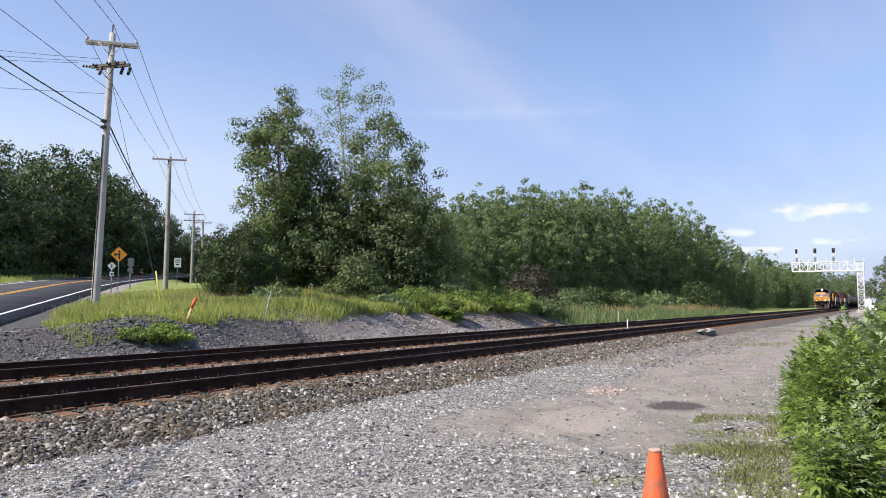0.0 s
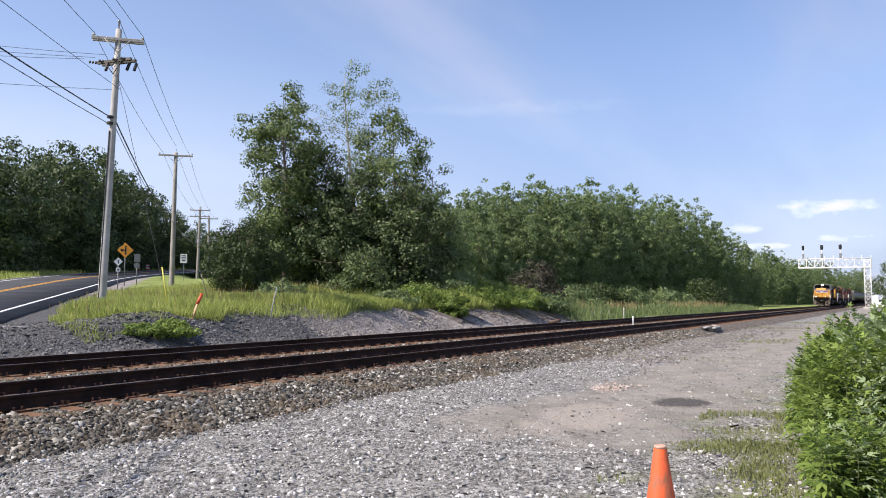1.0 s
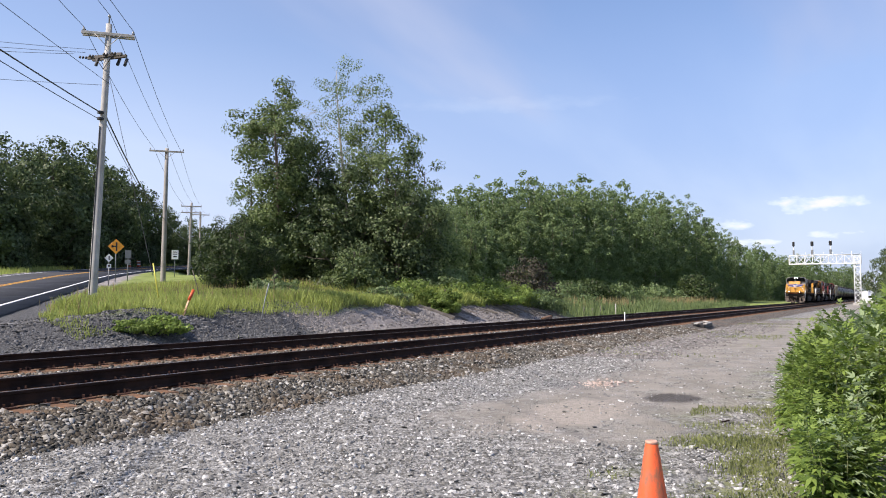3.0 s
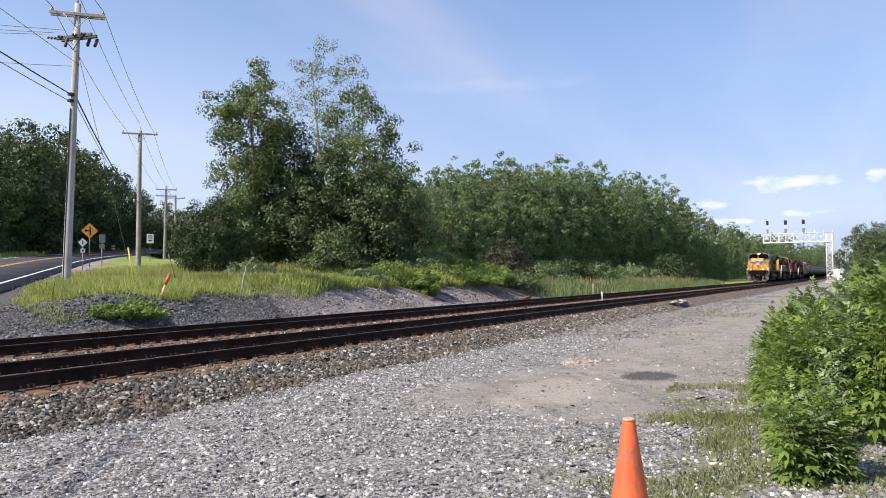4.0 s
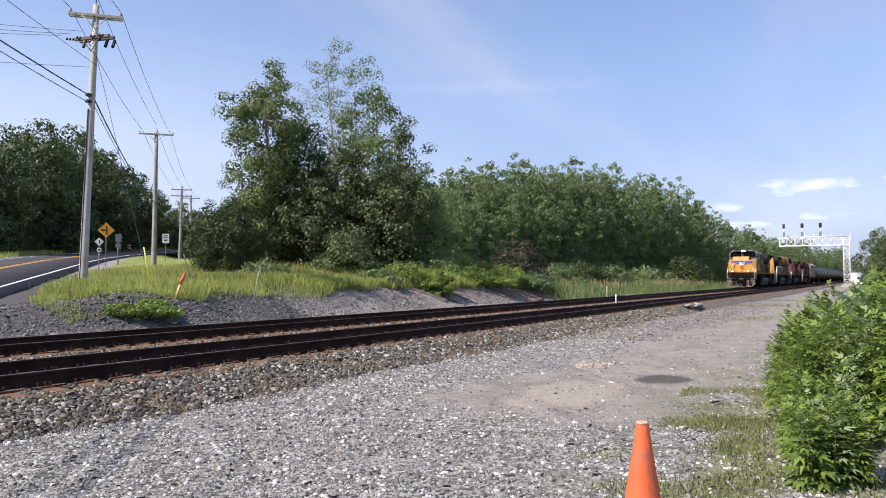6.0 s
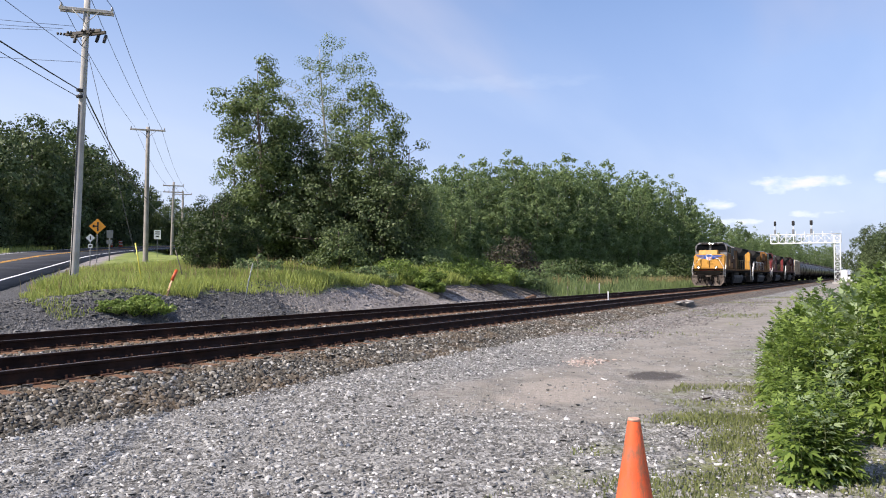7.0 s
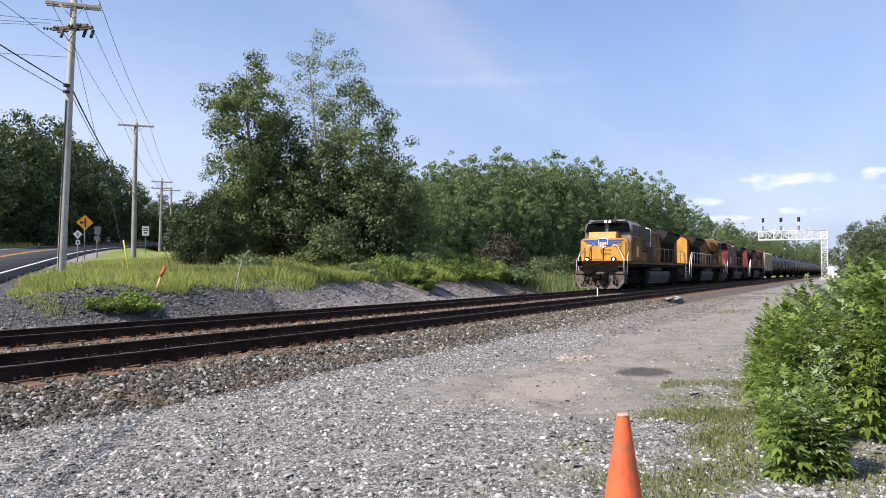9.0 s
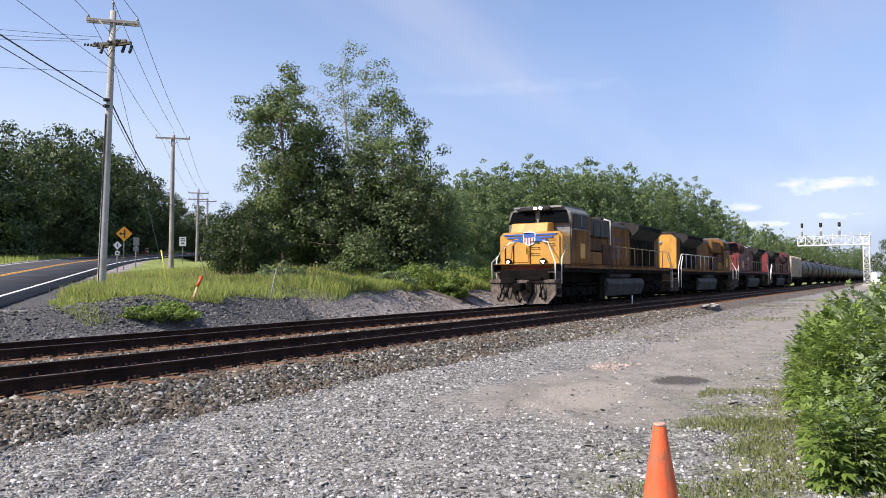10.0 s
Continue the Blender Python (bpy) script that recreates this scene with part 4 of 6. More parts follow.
def locomotive(label, face, side, roof, hood_top, emblem, rail_paint, L=20.9):
    """A six-axle diesel; x runs back from the front coupler, z from the rail head."""
    c = thing("locomotive", label, "locomotive")
    # underframe and walkway
    bm = bmesh.new()
    box(bm, (0.9, -1.48, 1.50), (L - 0.9, 1.48, 1.62), 0.01)
    box(bm, (0.8, -1.50, 1.62), (L - 0.8, -1.42, 1.84), 0.01)
    box(bm, (0.8, 1.42, 1.62), (L - 0.8, 1.50, 1.84), 0.01)
    box(bm, (0.9, -0.9, 1.05), (L - 0.9, 0.9, 1.5))
    part("underframe", bm, CHASSIS, c)
    bm = bmesh.new()
    box(bm, (0.9, -1.47, 1.84), (L - 0.9, 1.47, 1.88), 0.01)
    part("walkway", bm, side, c)
    for y in (-1.503, 1.495):
        bm = bmesh.new()
        box(bm, (1.6, y, 1.70), (L - 1.6, y + 0.008, 1.82))
        part("sill_stripe", bm, side, c)
    # nose: wide, with a sloped top and a narrower step up to the windows
    bm = bmesh.new()
    prism(bm, [(-1.46, 1.62), (1.46, 1.62), (1.46, 3.14), (1.30, 3.34), (-1.30, 3.34), (-1.46, 3.14)], 1.42, 2.45, "x")
    bmesh.ops.bevel(bm, geom=[e for e in bm.edges if abs(e.verts[0].co.x - 1.42) < 1e-4 and abs(e.verts[1].co.x - 1.42) < 1e-4], offset=0.10, segments=3, affect="EDGES")
    part("nose", bm, face, c)
    bm = bmesh.new()
    prism(bm, [(1.66, 3.28), (2.45, 3.28), (2.45, 3.80), (1.80, 3.76)], -0.72, 1.02, "y")
    bmesh.ops.bevel(bm, geom=list(bm.edges), offset=0.03, segments=1, affect="EDGES")
    part("nose_step", bm, face, c)
    # nose door, seams, grab irons
    bm = bmesh.new()
    box(bm, (1.395, 0.05, 1.95), (1.43, 0.72, 3.05), 0.012)
    door = part("nose_door", bm, face, c)
    bm = bmesh.new()
    tube(bm, [(1.36, 0.12, 2.35), (1.36, 0.12, 2.65)], 0.015, 6)
    part("handle", bm, CHASSIS, door)
    for y in (-0.02, 0.76, 1.16):
        bm = bmesh.new()
        box(bm, (1.385, y - 0.018, 1.90), (1.412, y + 0.018, 2.72))
        part("nose_seam", bm, CHASSIS, c)
    for y, z in ((-0.25, 2.35), (-0.25, 2.62), (-0.25, 2.89), (-0.95, 2.78), (-0.95, 3.02), (0.10, 3.28)):
        bm = bmesh.new()
        tube(bm, [(1.42, y - 0.2, z), (1.34, y - 0.2, z), (1.34, y + 0.2, z), (1.42, y + 0.2, z)], 0.014, 6)
        part("grab_iron", bm, CHASSIS, c)
    # front platform, plow, steps, coupler
    bm = bmesh.new()
    prism(bm, [(-1.50, 0.55), (-1.20, 0.12), (1.20, 0.12), (1.50, 0.55), (1.50, 1.02), (-1.50, 1.02)], 0.62, 0.72, "x")
    for v in bm.verts:
        if v.co.z < 0.5:
            v.co.x -= 0.28 * (1 - abs(v.co.y) / 2.4)
    part("pilot_plow", bm, PILOT_GREY, c)
    bm = bmesh.new()
    box(bm, (0.55, -1.50, 1.02), (0.95, 1.50, 1.16), 0.02)
    part("end_beam", bm, PILOT_GREY, c)
    for s in (-1, 1):
        y0, y1 = sorted((s * 1.10, s * 1.50))
        for z in (0.45, 0.80, 1.15, 1.48):
            bm = bmesh.new()
            box(bm, (0.75, y0, z), (1.25, y1, z + 0.04), 0.008)
            part("step", bm, PILOT_GREY, c)
            bm = bmesh.new()
            box(bm, (L - 1.25, y0, z), (L - 0.72, y1, z + 0.04), 0.008)
            part("step", bm, PILOT_GREY, c)
        bm = bmesh.new()
        box(bm, (1.22, y0, 0.4), (1.26, y1, 1.6))
        part("step_back", bm, PILOT_GREY, c)
    bm = bmesh.new()
    box(bm, (0.80, -1.15, 1.16), (1.30, 1.15, 1.62), 0.03)
    part("anticlimber", bm, CHASSIS, c)
    bm = bmesh.new()
    box(bm, (0.05, -0.16, 0.72), (0.75, 0.16, 0.98), 0.03)
    box(bm, (-0.05, -0.24, 0.66), (0.22, 0.06, 1.04), 0.05)
    part("coupler", bm, CHASSIS, c)
    for y, drop, swing in ((-1.02, 0.42, 0.10), (-0.86, 0.30, -0.12), (-0.60, 0.22, 0.16), (-0.42, 0.46, -0.05), (0.36, 0.20, -0.18), (0.52, 0.40, 0.08), (0.74, 0.26, 0.20), (0.98, 0.50, -0.14)):
        bm = bmesh.new()
        tube(bm, [(0.60, y, 1.12), (0.44, y + swing * 0.3, 0.88), (0.38, y + swing, drop + 0.12), (0.46, y + swing * 1.6, drop), (0.56, y + swing * 2.0, drop + 0.16)], 0.034, 6)
        part("brake_hose", bm, CHASSIS, c)
    bm = bmesh.new()
    for y0, z0, y1, z1 in ((-0.95, 1.14, -0.30, 1.30), (0.25, 0.98, 0.95, 1.26), (-0.50, 0.62, -0.26, 1.10), (0.20, 0.55, 0.40, 1.10)):
        box(bm, (0.44, y0, z0), (0.66, y1, z1), 0.03)
    part("draft_gear", bm, CHASSIS, c)
    # cab
    bm = bmesh.new()
    prism(bm, [(-1.50, 1.88), (1.50, 1.88), (1.50, 4.24), (1.12, 4.56), (-1.12, 4.56), (-1.50, 4.24)], 2.39, 5.0, "x")
    for v in bm.verts:
        if v.co.x < 2.7 and v.co.z > 4:
            v.co.x += 0.16
    bmesh.ops.bevel(bm, geom=[e for e in bm.edges if e.calc_length() > 1.2], offset=0.05, segments=2, affect="EDGES")
    for f in bm.faces:
        f.material_index = 1 if f.calc_center_median().z > 3.6 or f.normal.x < -0.7 else 0
    part("cab", bm, [side, roof], c)
    bm = bmesh.new()
    prism(bm, [(2.26, 4.48), (5.0, 4.52), (5.0, 4.61), (2.31, 4.57)], -1.14, 1.14, "y")
    part("cab_roof", bm, roof, c)
    for y0, y1 in ((-1.42, -0.05), (0.20, 1.42)):
        bm = bmesh.new()
        prism(bm, [(y0, 3.76), (y1, 3.76), (y1 * (0.90 if y1 > 1 else 1), 4.36), (y0 * (0.90 if y0 < -1 else 1), 4.36)], 2.33, 2.41, "x")
        for v in bm.verts:
            v.co.x += 0.14 * (v.co.z - 3.76) / 0.54
        part("windshield", bm, CAB_GLASS, c)
    for s in (-1, 1):
        for x0, x1 in ((2.75, 3.65), (3.75, 4.65)):
            bm = bmesh.new()
            y0, y1 = sorted((s * 1.47, s * 1.512))
            box(bm, (x0, y0, 3.52), (x1, y1, 4.18), 0.01)
            part("side_window", bm, CAB_GLASS, c)
        bm = bmesh.new()
        y0, y1 = sorted((s * 1.50, s * 1.53))
        box(bm, (2.68, y0, 4.18), (4.72, y1, 4.24))
        box(bm, (2.68, y0, 3.46), (4.72, y1, 3.52))
        box(bm, (3.65, y0, 3.62), (3.75, y1, 4.18))
        part("window_trim", bm, roof, c)
        bm = bmesh.new()
        box(bm, (3.55, y0, 2.15), (4.15, y1, 2.85), 0.01)
        part("cab_panel", bm, YELLOW, c)
    bm = bmesh.new()
    box(bm, (2.19, -0.62, 4.37), (2.62, 0.80, 4.55), 0.03)
    hb = part("headlight_box", bm, DARK_ROOF, c)
    for y in (0.06, -0.20):
        bm = bmesh.new()
        lathe(bm, [(0.068, 0.0), (0.068, 0.04), (0.03, 0.06)], 14, 0, Matrix.Translation((2.20, y, 4.46)) @ Matrix.Rotation(radians(-90), 4, "Y"))
        part("headlight", bm, BEAM if emblem else INSULATOR, hb, "lit white headlight" if emblem else "")
    for y in (0.98, -0.66):
        bm = bmesh.new()
        lathe(bm, [(0.14, -0.12), (0.165, 0.0), (0.13, 0.012)], 14, 0, Matrix.Translation((1.30, y, 1.98)) @ Matrix.Rotation(radians(-90), 4, "Y"))
        dl = part("ditch_light", bm, CHASSIS, c)
        bm = bmesh.new()
        lathe(bm, [(0.070, 0.0), (0.070, 0.02), (0.03, 0.035)], 14, 0, Matrix.Translation((1.28, y, 1.98)) @ Matrix.Rotation(radians(-90), 4, "Y"))
        part("lens", bm, DITCH if emblem else INSULATOR, dl)
    if emblem:
        # plain winged emblem: bars each side of a striped shield
        for s in (-1, 1):
            for i, (z, e) in enumerate(((3.17, 1.20), (3.04, 1.04), (2.91, 0.80))):
                bm = bmesh.new()
                y0, y1 = sorted((s * 0.30, s * e))
                prism(bm, [(y0, z), (y1, z), (y1 + 0.07 * s, z + 0.075), (y0, z + 0.075)] if s > 0 else [(y0 - 0.07, z + 0.075), (y0, z), (y1, z), (y1, z + 0.075)], 1.385, 1.412, "x")
                part("emblem_bar", bm, EMBLEM_BLUE, c, "blue wing stripe")
            bm = bmesh.new()
            lathe(bm, [(0.15, 0.0), (0.15, 0.022)], 16, 0, Matrix.Translation((1.412, s * 0.38, 2.99)) @ Matrix.Rotation(radians(-90), 4, "Y"))
            part("emblem_disc", bm, EMBLEM_BLUE, c)
        bm = bmesh.new()
        prism(bm, [(-0.24, 3.34), (-0.30, 3.24), (-0.28, 2.92), (-0.20, 2.78), (0.0, 2.70), (0.20, 2.78), (0.28, 2.92), (0.30, 3.24), (0.24, 3.34)], 1.375, 1.41, "x")
        sh = part("emblem_shield", bm, EMBLEM_WHITE, c, "white and red striped shield")
        bm = bmesh.new()
        box(bm, (1.365, -0.25, 3.08), (1.378, 0.25, 3.28))
        part("shield_top", bm, EMBLEM_BLUE, sh)
        for i in range(4):
            y = -0.20 + i * 0.133
            bm = bmesh.new()
            box(bm, (1.367, y - 0.028, 2.76 if 0 < i < 3 else 2.86), (1.379, y + 0.028, 3.06))
            part("shield_stripe", bm, STRIPE_RED, sh)
        bm = bmesh.new()
        box(bm, (1.36, -1.0, 1.66), (1.44, 1.0, 1.78), 0.01)
        part("nose_stripe", bm, STRIPE_RED, c)
    # equipment lockers behind the cab, and the long hood
    for s in (-1, 1):
        for x0, x1, z0, z1 in ((5.05, 6.85, 1.90, 2.52), (5.05, 6.85, 2.58, 3.20), (6.95, 8.55, 1.90, 2.95)):
            bm = bmesh.new()
            y0, y1 = sorted((s * 0.95, s * 1.40))
            box(bm, (x0, y0, z0), (x1, y1, z1), 0.03)
            part("locker", bm, LOCKER_BROWN if face is YELLOW and z1 > 2.6 else side, c)
        for x0, x1 in ((5.15, 5.95), (6.05, 7.0), (7.1, 8.4)):
            bm = bmesh.new()
            y0, y1 = sorted((s * 1.0, s * 1.30))
            box(bm, (x0, y0, 3.30), (x1, y1, 4.20), 0.03)
            part("air_filter_box", bm, TANK_GREY if emblem else side, c)
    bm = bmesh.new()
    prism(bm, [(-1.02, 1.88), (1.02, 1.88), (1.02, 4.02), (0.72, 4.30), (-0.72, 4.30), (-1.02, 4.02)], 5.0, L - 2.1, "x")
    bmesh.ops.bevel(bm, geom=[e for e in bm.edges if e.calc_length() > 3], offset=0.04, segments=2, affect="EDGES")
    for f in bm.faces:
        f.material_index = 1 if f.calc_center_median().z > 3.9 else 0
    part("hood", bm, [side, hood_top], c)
    for s in (-1, 1):
        for k in range(9):
            x = 8.85 + k * 0.72 + (0.15 if k > 4 else 0)
            bm = bmesh.new()
            y0, y1 = sorted((s * 1.02, s * 1.045))
            box(bm, (x, y0, 2.0), (x + 0.64, y1, 3.55 if k < 5 else 3.2), 0.008)
            part("hood_door", bm, side, c)
        if emblem:
            # worn-out lettering on the hood: three rows of dull blocks
            for row in range(3):
                for k in range(4):
                    bm = bmesh.new()
                    y0, y1 = sorted((s * 1.046, s * 1.056))
                    box(bm, (9.0 + k * 0.55, y0, 2.30 + row * 0.42), (9.38 + k * 0.55, y1, 2.62 + row * 0.42))
                    part("lettering_block", bm, FADED, c)
        # flared radiator with a dark intake beneath
        bm = bmesh.new()
        prism(bm, [(s * 1.0, 3.45), (s * 1.52, 3.98), (s * 1.52, 4.26), (s * 0.7, 4.42), (s * 0.7, 3.45)], 12.7, 17.6, "x")
        part("radiator", bm, hood_top, c, "flared dark radiator overhang")
        bm = bmesh.new()
        for k in range(22):
            x = 12.9 + k * 0.21
            box(bm, (x, min(s * 1.53, s * 1.515), 4.00), (x + 0.14, max(s * 1.53, s * 1.515), 4.22))
        part("radiator_louvres", bm, CHASSIS, c)
        for k in range(7):
            x = 12.75 + k * 0.70
            bm = bmesh.new()
            box(bm, (x, min(s * 1.03, s * 1.055), 1.95), (x + 0.62, max(s * 1.03, s * 1.055), 3.48))
            part("intake_screen", bm, CHASSIS, c)
    bm = bmesh.new()
    box(bm, (9.6, -0.5, 4.28), (11.4, 0.5, 4.56), 0.08)
    part("exhaust_stack", bm, DARK_ROOF, c)
    for x in (13.6, 15.1, 16.6):
        bm = bmesh.new()
        lathe(bm, [(0.62, 4.28), (0.62, 4.48), (0.5, 4.54), (0.1, 4.56)], 18, 0, Matrix.Translation((x, 0, 0)))
        part("roof_fan", bm, DARK_ROOF, c)
    bm = bmesh.new()
    tube(bm, [(8.75, -1.20, 1.9), (8.75, -1.20, 4.25), (8.75, -0.9, 4.35)], 0.04, 6)
    part("conduit", bm, RAILING, c)
    # rear end of the hood: brighter face paint stands in for sun between units
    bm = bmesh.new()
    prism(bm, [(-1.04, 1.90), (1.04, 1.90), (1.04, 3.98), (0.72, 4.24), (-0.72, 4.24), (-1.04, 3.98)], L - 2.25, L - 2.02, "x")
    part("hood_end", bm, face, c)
    bm = bmesh.new()
    lathe(bm, [(0.13, 0.0), (0.13, 0.05), (0.05, 0.07)], 14, 0, Matrix.Translation((L - 2.03, 0.0, 3.7)) @ Matrix.Rotation(radians(90), 4, "Y"))
    part("rear_headlight", bm, INSULATOR, c)
    # tank, air reservoirs, trucks
    bm = bmesh.new()
    prism(bm, [(-1.36, 1.22), (-1.48, 0.95), (-1.28, 0.30), (1.28, 0.30), (1.48, 0.95), (1.36, 1.22)], 7.6, 13.9, "x")
    bmesh.ops.bevel(bm, geom=list(bm.edges), offset=0.04, segments=1, affect="EDGES")
    part("fuel_tank", bm, TANK_GREY, c)
    for s in (-1, 1):
        bm = bmesh.new()
        tube(bm, [(8.2, s * 1.20, 1.38), (11.8, s * 1.20, 1.38)], 0.14, 10)
        part("air_reservoir", bm, TANK_GREY, c)
    truck(c, 4.6, (-2.0, -0.1, 1.8))
    # traction motors, boxed large so no daylight shows between the wheels
    for x0 in (4.6, L - 4.6):
        for a in (-1.9, 0.0, 1.9):
            bm = bmesh.new()
            box(bm, (x0 + a - 0.75, -0.66, 0.10), (x0 + a + 0.75, 0.66, 1.06), 0.06)
            part("traction_motor", bm, CHASSIS, c)
    truck(c, L - 4.6, (-1.8, 0.1, 2.0))
    # dark blocks added beside the tank, standing in for the shade below the frame
    for x0, x1 in ((6.9, 7.7), (13.8, L - 6.9)):
        bm = bmesh.new()
        box(bm, (x0, -1.25, 0.14), (x1, 1.25, 1.45), 0.05)
        part("dark_filler_box", bm, CHASSIS, c)
    # rear steps and pilot
    bm = bmesh.new()
    box(bm, (L - 0.70, -1.45, 0.35), (L - 0.62, 1.45, 1.05), 0.01)
    part("rear_pilot", bm, PILOT_GREY, c)
    bm = bmesh.new()
    box(bm, (L - 0.7, -0.16, 0.72), (L + 0.05, 0.16, 0.98), 0.03)
    part("coupler", bm, CHASSIS, c)
    # handrails
    for s in (-1, 1):
        for pts, r, mt in (
            ([(0.72, s * 1.46, 1.05), (0.66, s * 1.46, 1.95), (1.28, s * 0.90, 2.85), (1.40, s * 0.62, 2.90)], 0.028, RAILING),
            ([(1.25, s * 1.52, 1.0), (1.25, s * 1.52, 2.1), (1.95, s * 1.52, 2.75)], 0.028, RAILING),
            ([(L - 0.75, s * 1.48, 0.6), (L - 0.75, s * 1.48, 1.95), (L - 1.6, s * 1.48, 2.85), (L - 1.9, s * 1.48, 2.85)], 0.028, RAILING),
            ([(L - 1.3, s * 1.52, 0.6), (L - 1.3, s * 1.52, 2.0), (L - 2.0, s * 1.48, 2.72)], 0.028, RAILING),
            ([(8.7, s * 1.46, 2.88), (L - 2.0, s * 1.46, 2.88)], 0.02, rail_paint),
        ):
            bm = bmesh.new()
            tube(bm, pts, r, 6)
            part("handrail", bm, mt, c)
        for k in range(7):
            x = 9.2 + k * 1.45
            bm = bmesh.new()
            tube(bm, [(x, s * 1.46, 1.86), (x, s * 1.46, 2.88)], 0.02, 6)
            part("stanchion", bm, rail_paint, c)
    # the body is a little wider than the trucks' measures give
    for ob in c.children_recursive:
        if ob.name.split(".")[0] not in ("bogie", "wheelset", "traction_motor"):
            ob.data.transform(Matrix.Diagonal((1, 1.055, 1, 1)))
    return c


def tank_car():
    c = thing("tank_car", "dusty black railway tank car with domed ends", "tank car", None, "tank cars of the train")
    bm = bmesh.new()
    R, L = 1.50, 17.6
    lathe(bm, [(0.25, 0.75), (0.85, 0.85), (1.25, 1.08), (1.45, 1.38), (R, 1.7)] + [(R, x) for x in (4.0, 4.02, 6.4, 6.42, 8.8, 8.82, 11.2, 11.22, 13.6)] + [(R, L - 1.7), (1.45, L - 1.38), (1.25, L - 1.08), (0.85, L - 0.85), (0.25, L - 0.75)],
          28, 0, Matrix.Translation((0, 0, 2.60)) @ Matrix.Rotation(radians(90), 4, "Y"))
    part("tank", bm, TANK_BLACK, c)
    for x in (1.9, 4.0, 6.4, 8.8, 11.2, 13.6, 15.7):
        bm = bmesh.new()
        lathe(bm, [(R - 0.02, -0.05), (R + 0.022, -0.05), (R + 0.022, 0.05), (R - 0.02, 0.05)], 28, 0, Matrix.Translation((x, 0, 2.60)) @ Matrix.Rotation(radians(90), 4, "Y"))
        part("tank_band", bm, TANK_BLACK, c)
    bm = bmesh.new()
    box(bm, (0.5, -0.35, 0.85), (L - 0.5, 0.35, 1.10))
    for x in (0.6, L - 2.4):
        box(bm, (x, -1.35, 0.95), (x + 1.8, 1.35, 1.12))
    part("underframe", bm, CHASSIS, c)
    bm = bmesh.new()
    lathe(bm, [(0.5, 0), (0.5, 0.35), (0.4, 0.45)], 16, 0, Matrix.Translation((8.8, 0, 4.05)))
    part("manway", bm, TANK_BLACK, c)
    bm = bmesh.new()
    box(bm, (7.6, -0.9, 4.12), (10.0, 0.9, 4.16))
    for x in (7.6, 10.0):
        for y in (-0.9, 0.9):
            tube(bm, [(x, y, 4.1), (x, y, 4.85)], 0.025, 5)
    for y in (-0.9, 0.9):
        tube(bm, [(7.6, y, 4.85), (10.0, y, 4.85)], 0.025, 5)
    part("top_platform", bm, CHASSIS, c)
    for s in (-1, 1):
        bm = bmesh.new()
        for x in (8.55, 9.0):
            tube(bm, [(x, s * 1.56, 0.9), (x, s * 1.56, 2.9), (x, s * 1.0, 4.12)], 0.02, 5)
        for k in range(7):
            tube(bm, [(8.55, s * 1.56, 1.0 + k * 0.3), (9.0, s * 1.56, 1.0 + k * 0.3)], 0.015, 5)
        part("ladder", bm, CHASSIS, c)
    truck(c, 2.1, (-0.87, 0.87))
    truck(c, L - 2.1, (-0.87, 0.87))
    bm = bmesh.new()
    box(bm, (0.0, -0.14, 0.74), (0.6, 0.14, 0.98))
    box(bm, (L - 0.6, -0.14, 0.74), (L, 0.14, 0.98))
    part("coupler", bm, CHASSIS, c)
    return c


def hopper_car():
    c = thing("hopper_car", "weathered cream covered hopper car behind the locomotives", "hopper car")
    L = 13.0
    bm = bmesh.new()
    prism(bm, [(1.0, 1.35), (L - 1.0, 1.35), (L - 0.45, 2.3), (L - 0.45, 4.1), (0.45, 4.1), (0.45, 2.3)], -1.5, 1.5, "y")
    bmesh.ops.bevel(bm, geom=list(bm.edges), offset=0.05, segments=1, affect="EDGES")
    part("body", bm, CREAM, c)
    bm = bmesh.new()
    prism(bm, [(-1.5, 4.1), (1.5, 4.1), (0.9, 4.4), (-0.9, 4.4)], 0.45, L - 0.45, "x")
    part("roof", bm, CREAM, c)
    for s in (-1, 1):
        for k in range(9):
            bm = bmesh.new()
            y0, y1 = sorted((s * 1.50, s * 1.58))
            box(bm, (1.2 + k * 1.3, y0, 1.4), (1.28 + k * 1.3, y1, 4.05))
            part("side_rib", bm, CREAM, c)
    bm = bmesh.new()
    box(bm, (0.4, -1.4, 1.0), (L - 0.4, 1.4, 1.35))
    for x in (3.2, 6.5, 9.8):
        prism(bm, [(x - 1.1, 1.35), (x + 1.1, 1.35), (x + 0.3, 0.45), (x - 0.3, 0.45)], -0.9, 0.9, "y")
    part("underframe", bm, CHASSIS, c)
    for x in (0.35, L - 0.40):
        bm = bmesh.new()
        for y in (-1.4, -1.0):
            tube(bm, [(x, y, 0.8), (x, y, 4.3)], 0.025, 5)
        for k in range(9):
            tube(bm, [(x, -1.4, 0.95 + k * 0.38), (x, -1.0, 0.95 + k * 0.38)], 0.018, 5)
        part("ladder", bm, CREAM, c)
    truck(c, 1.9, (-0.87, 0.87))
    truck(c, L - 1.9, (-0.87, 0.87))
    return c


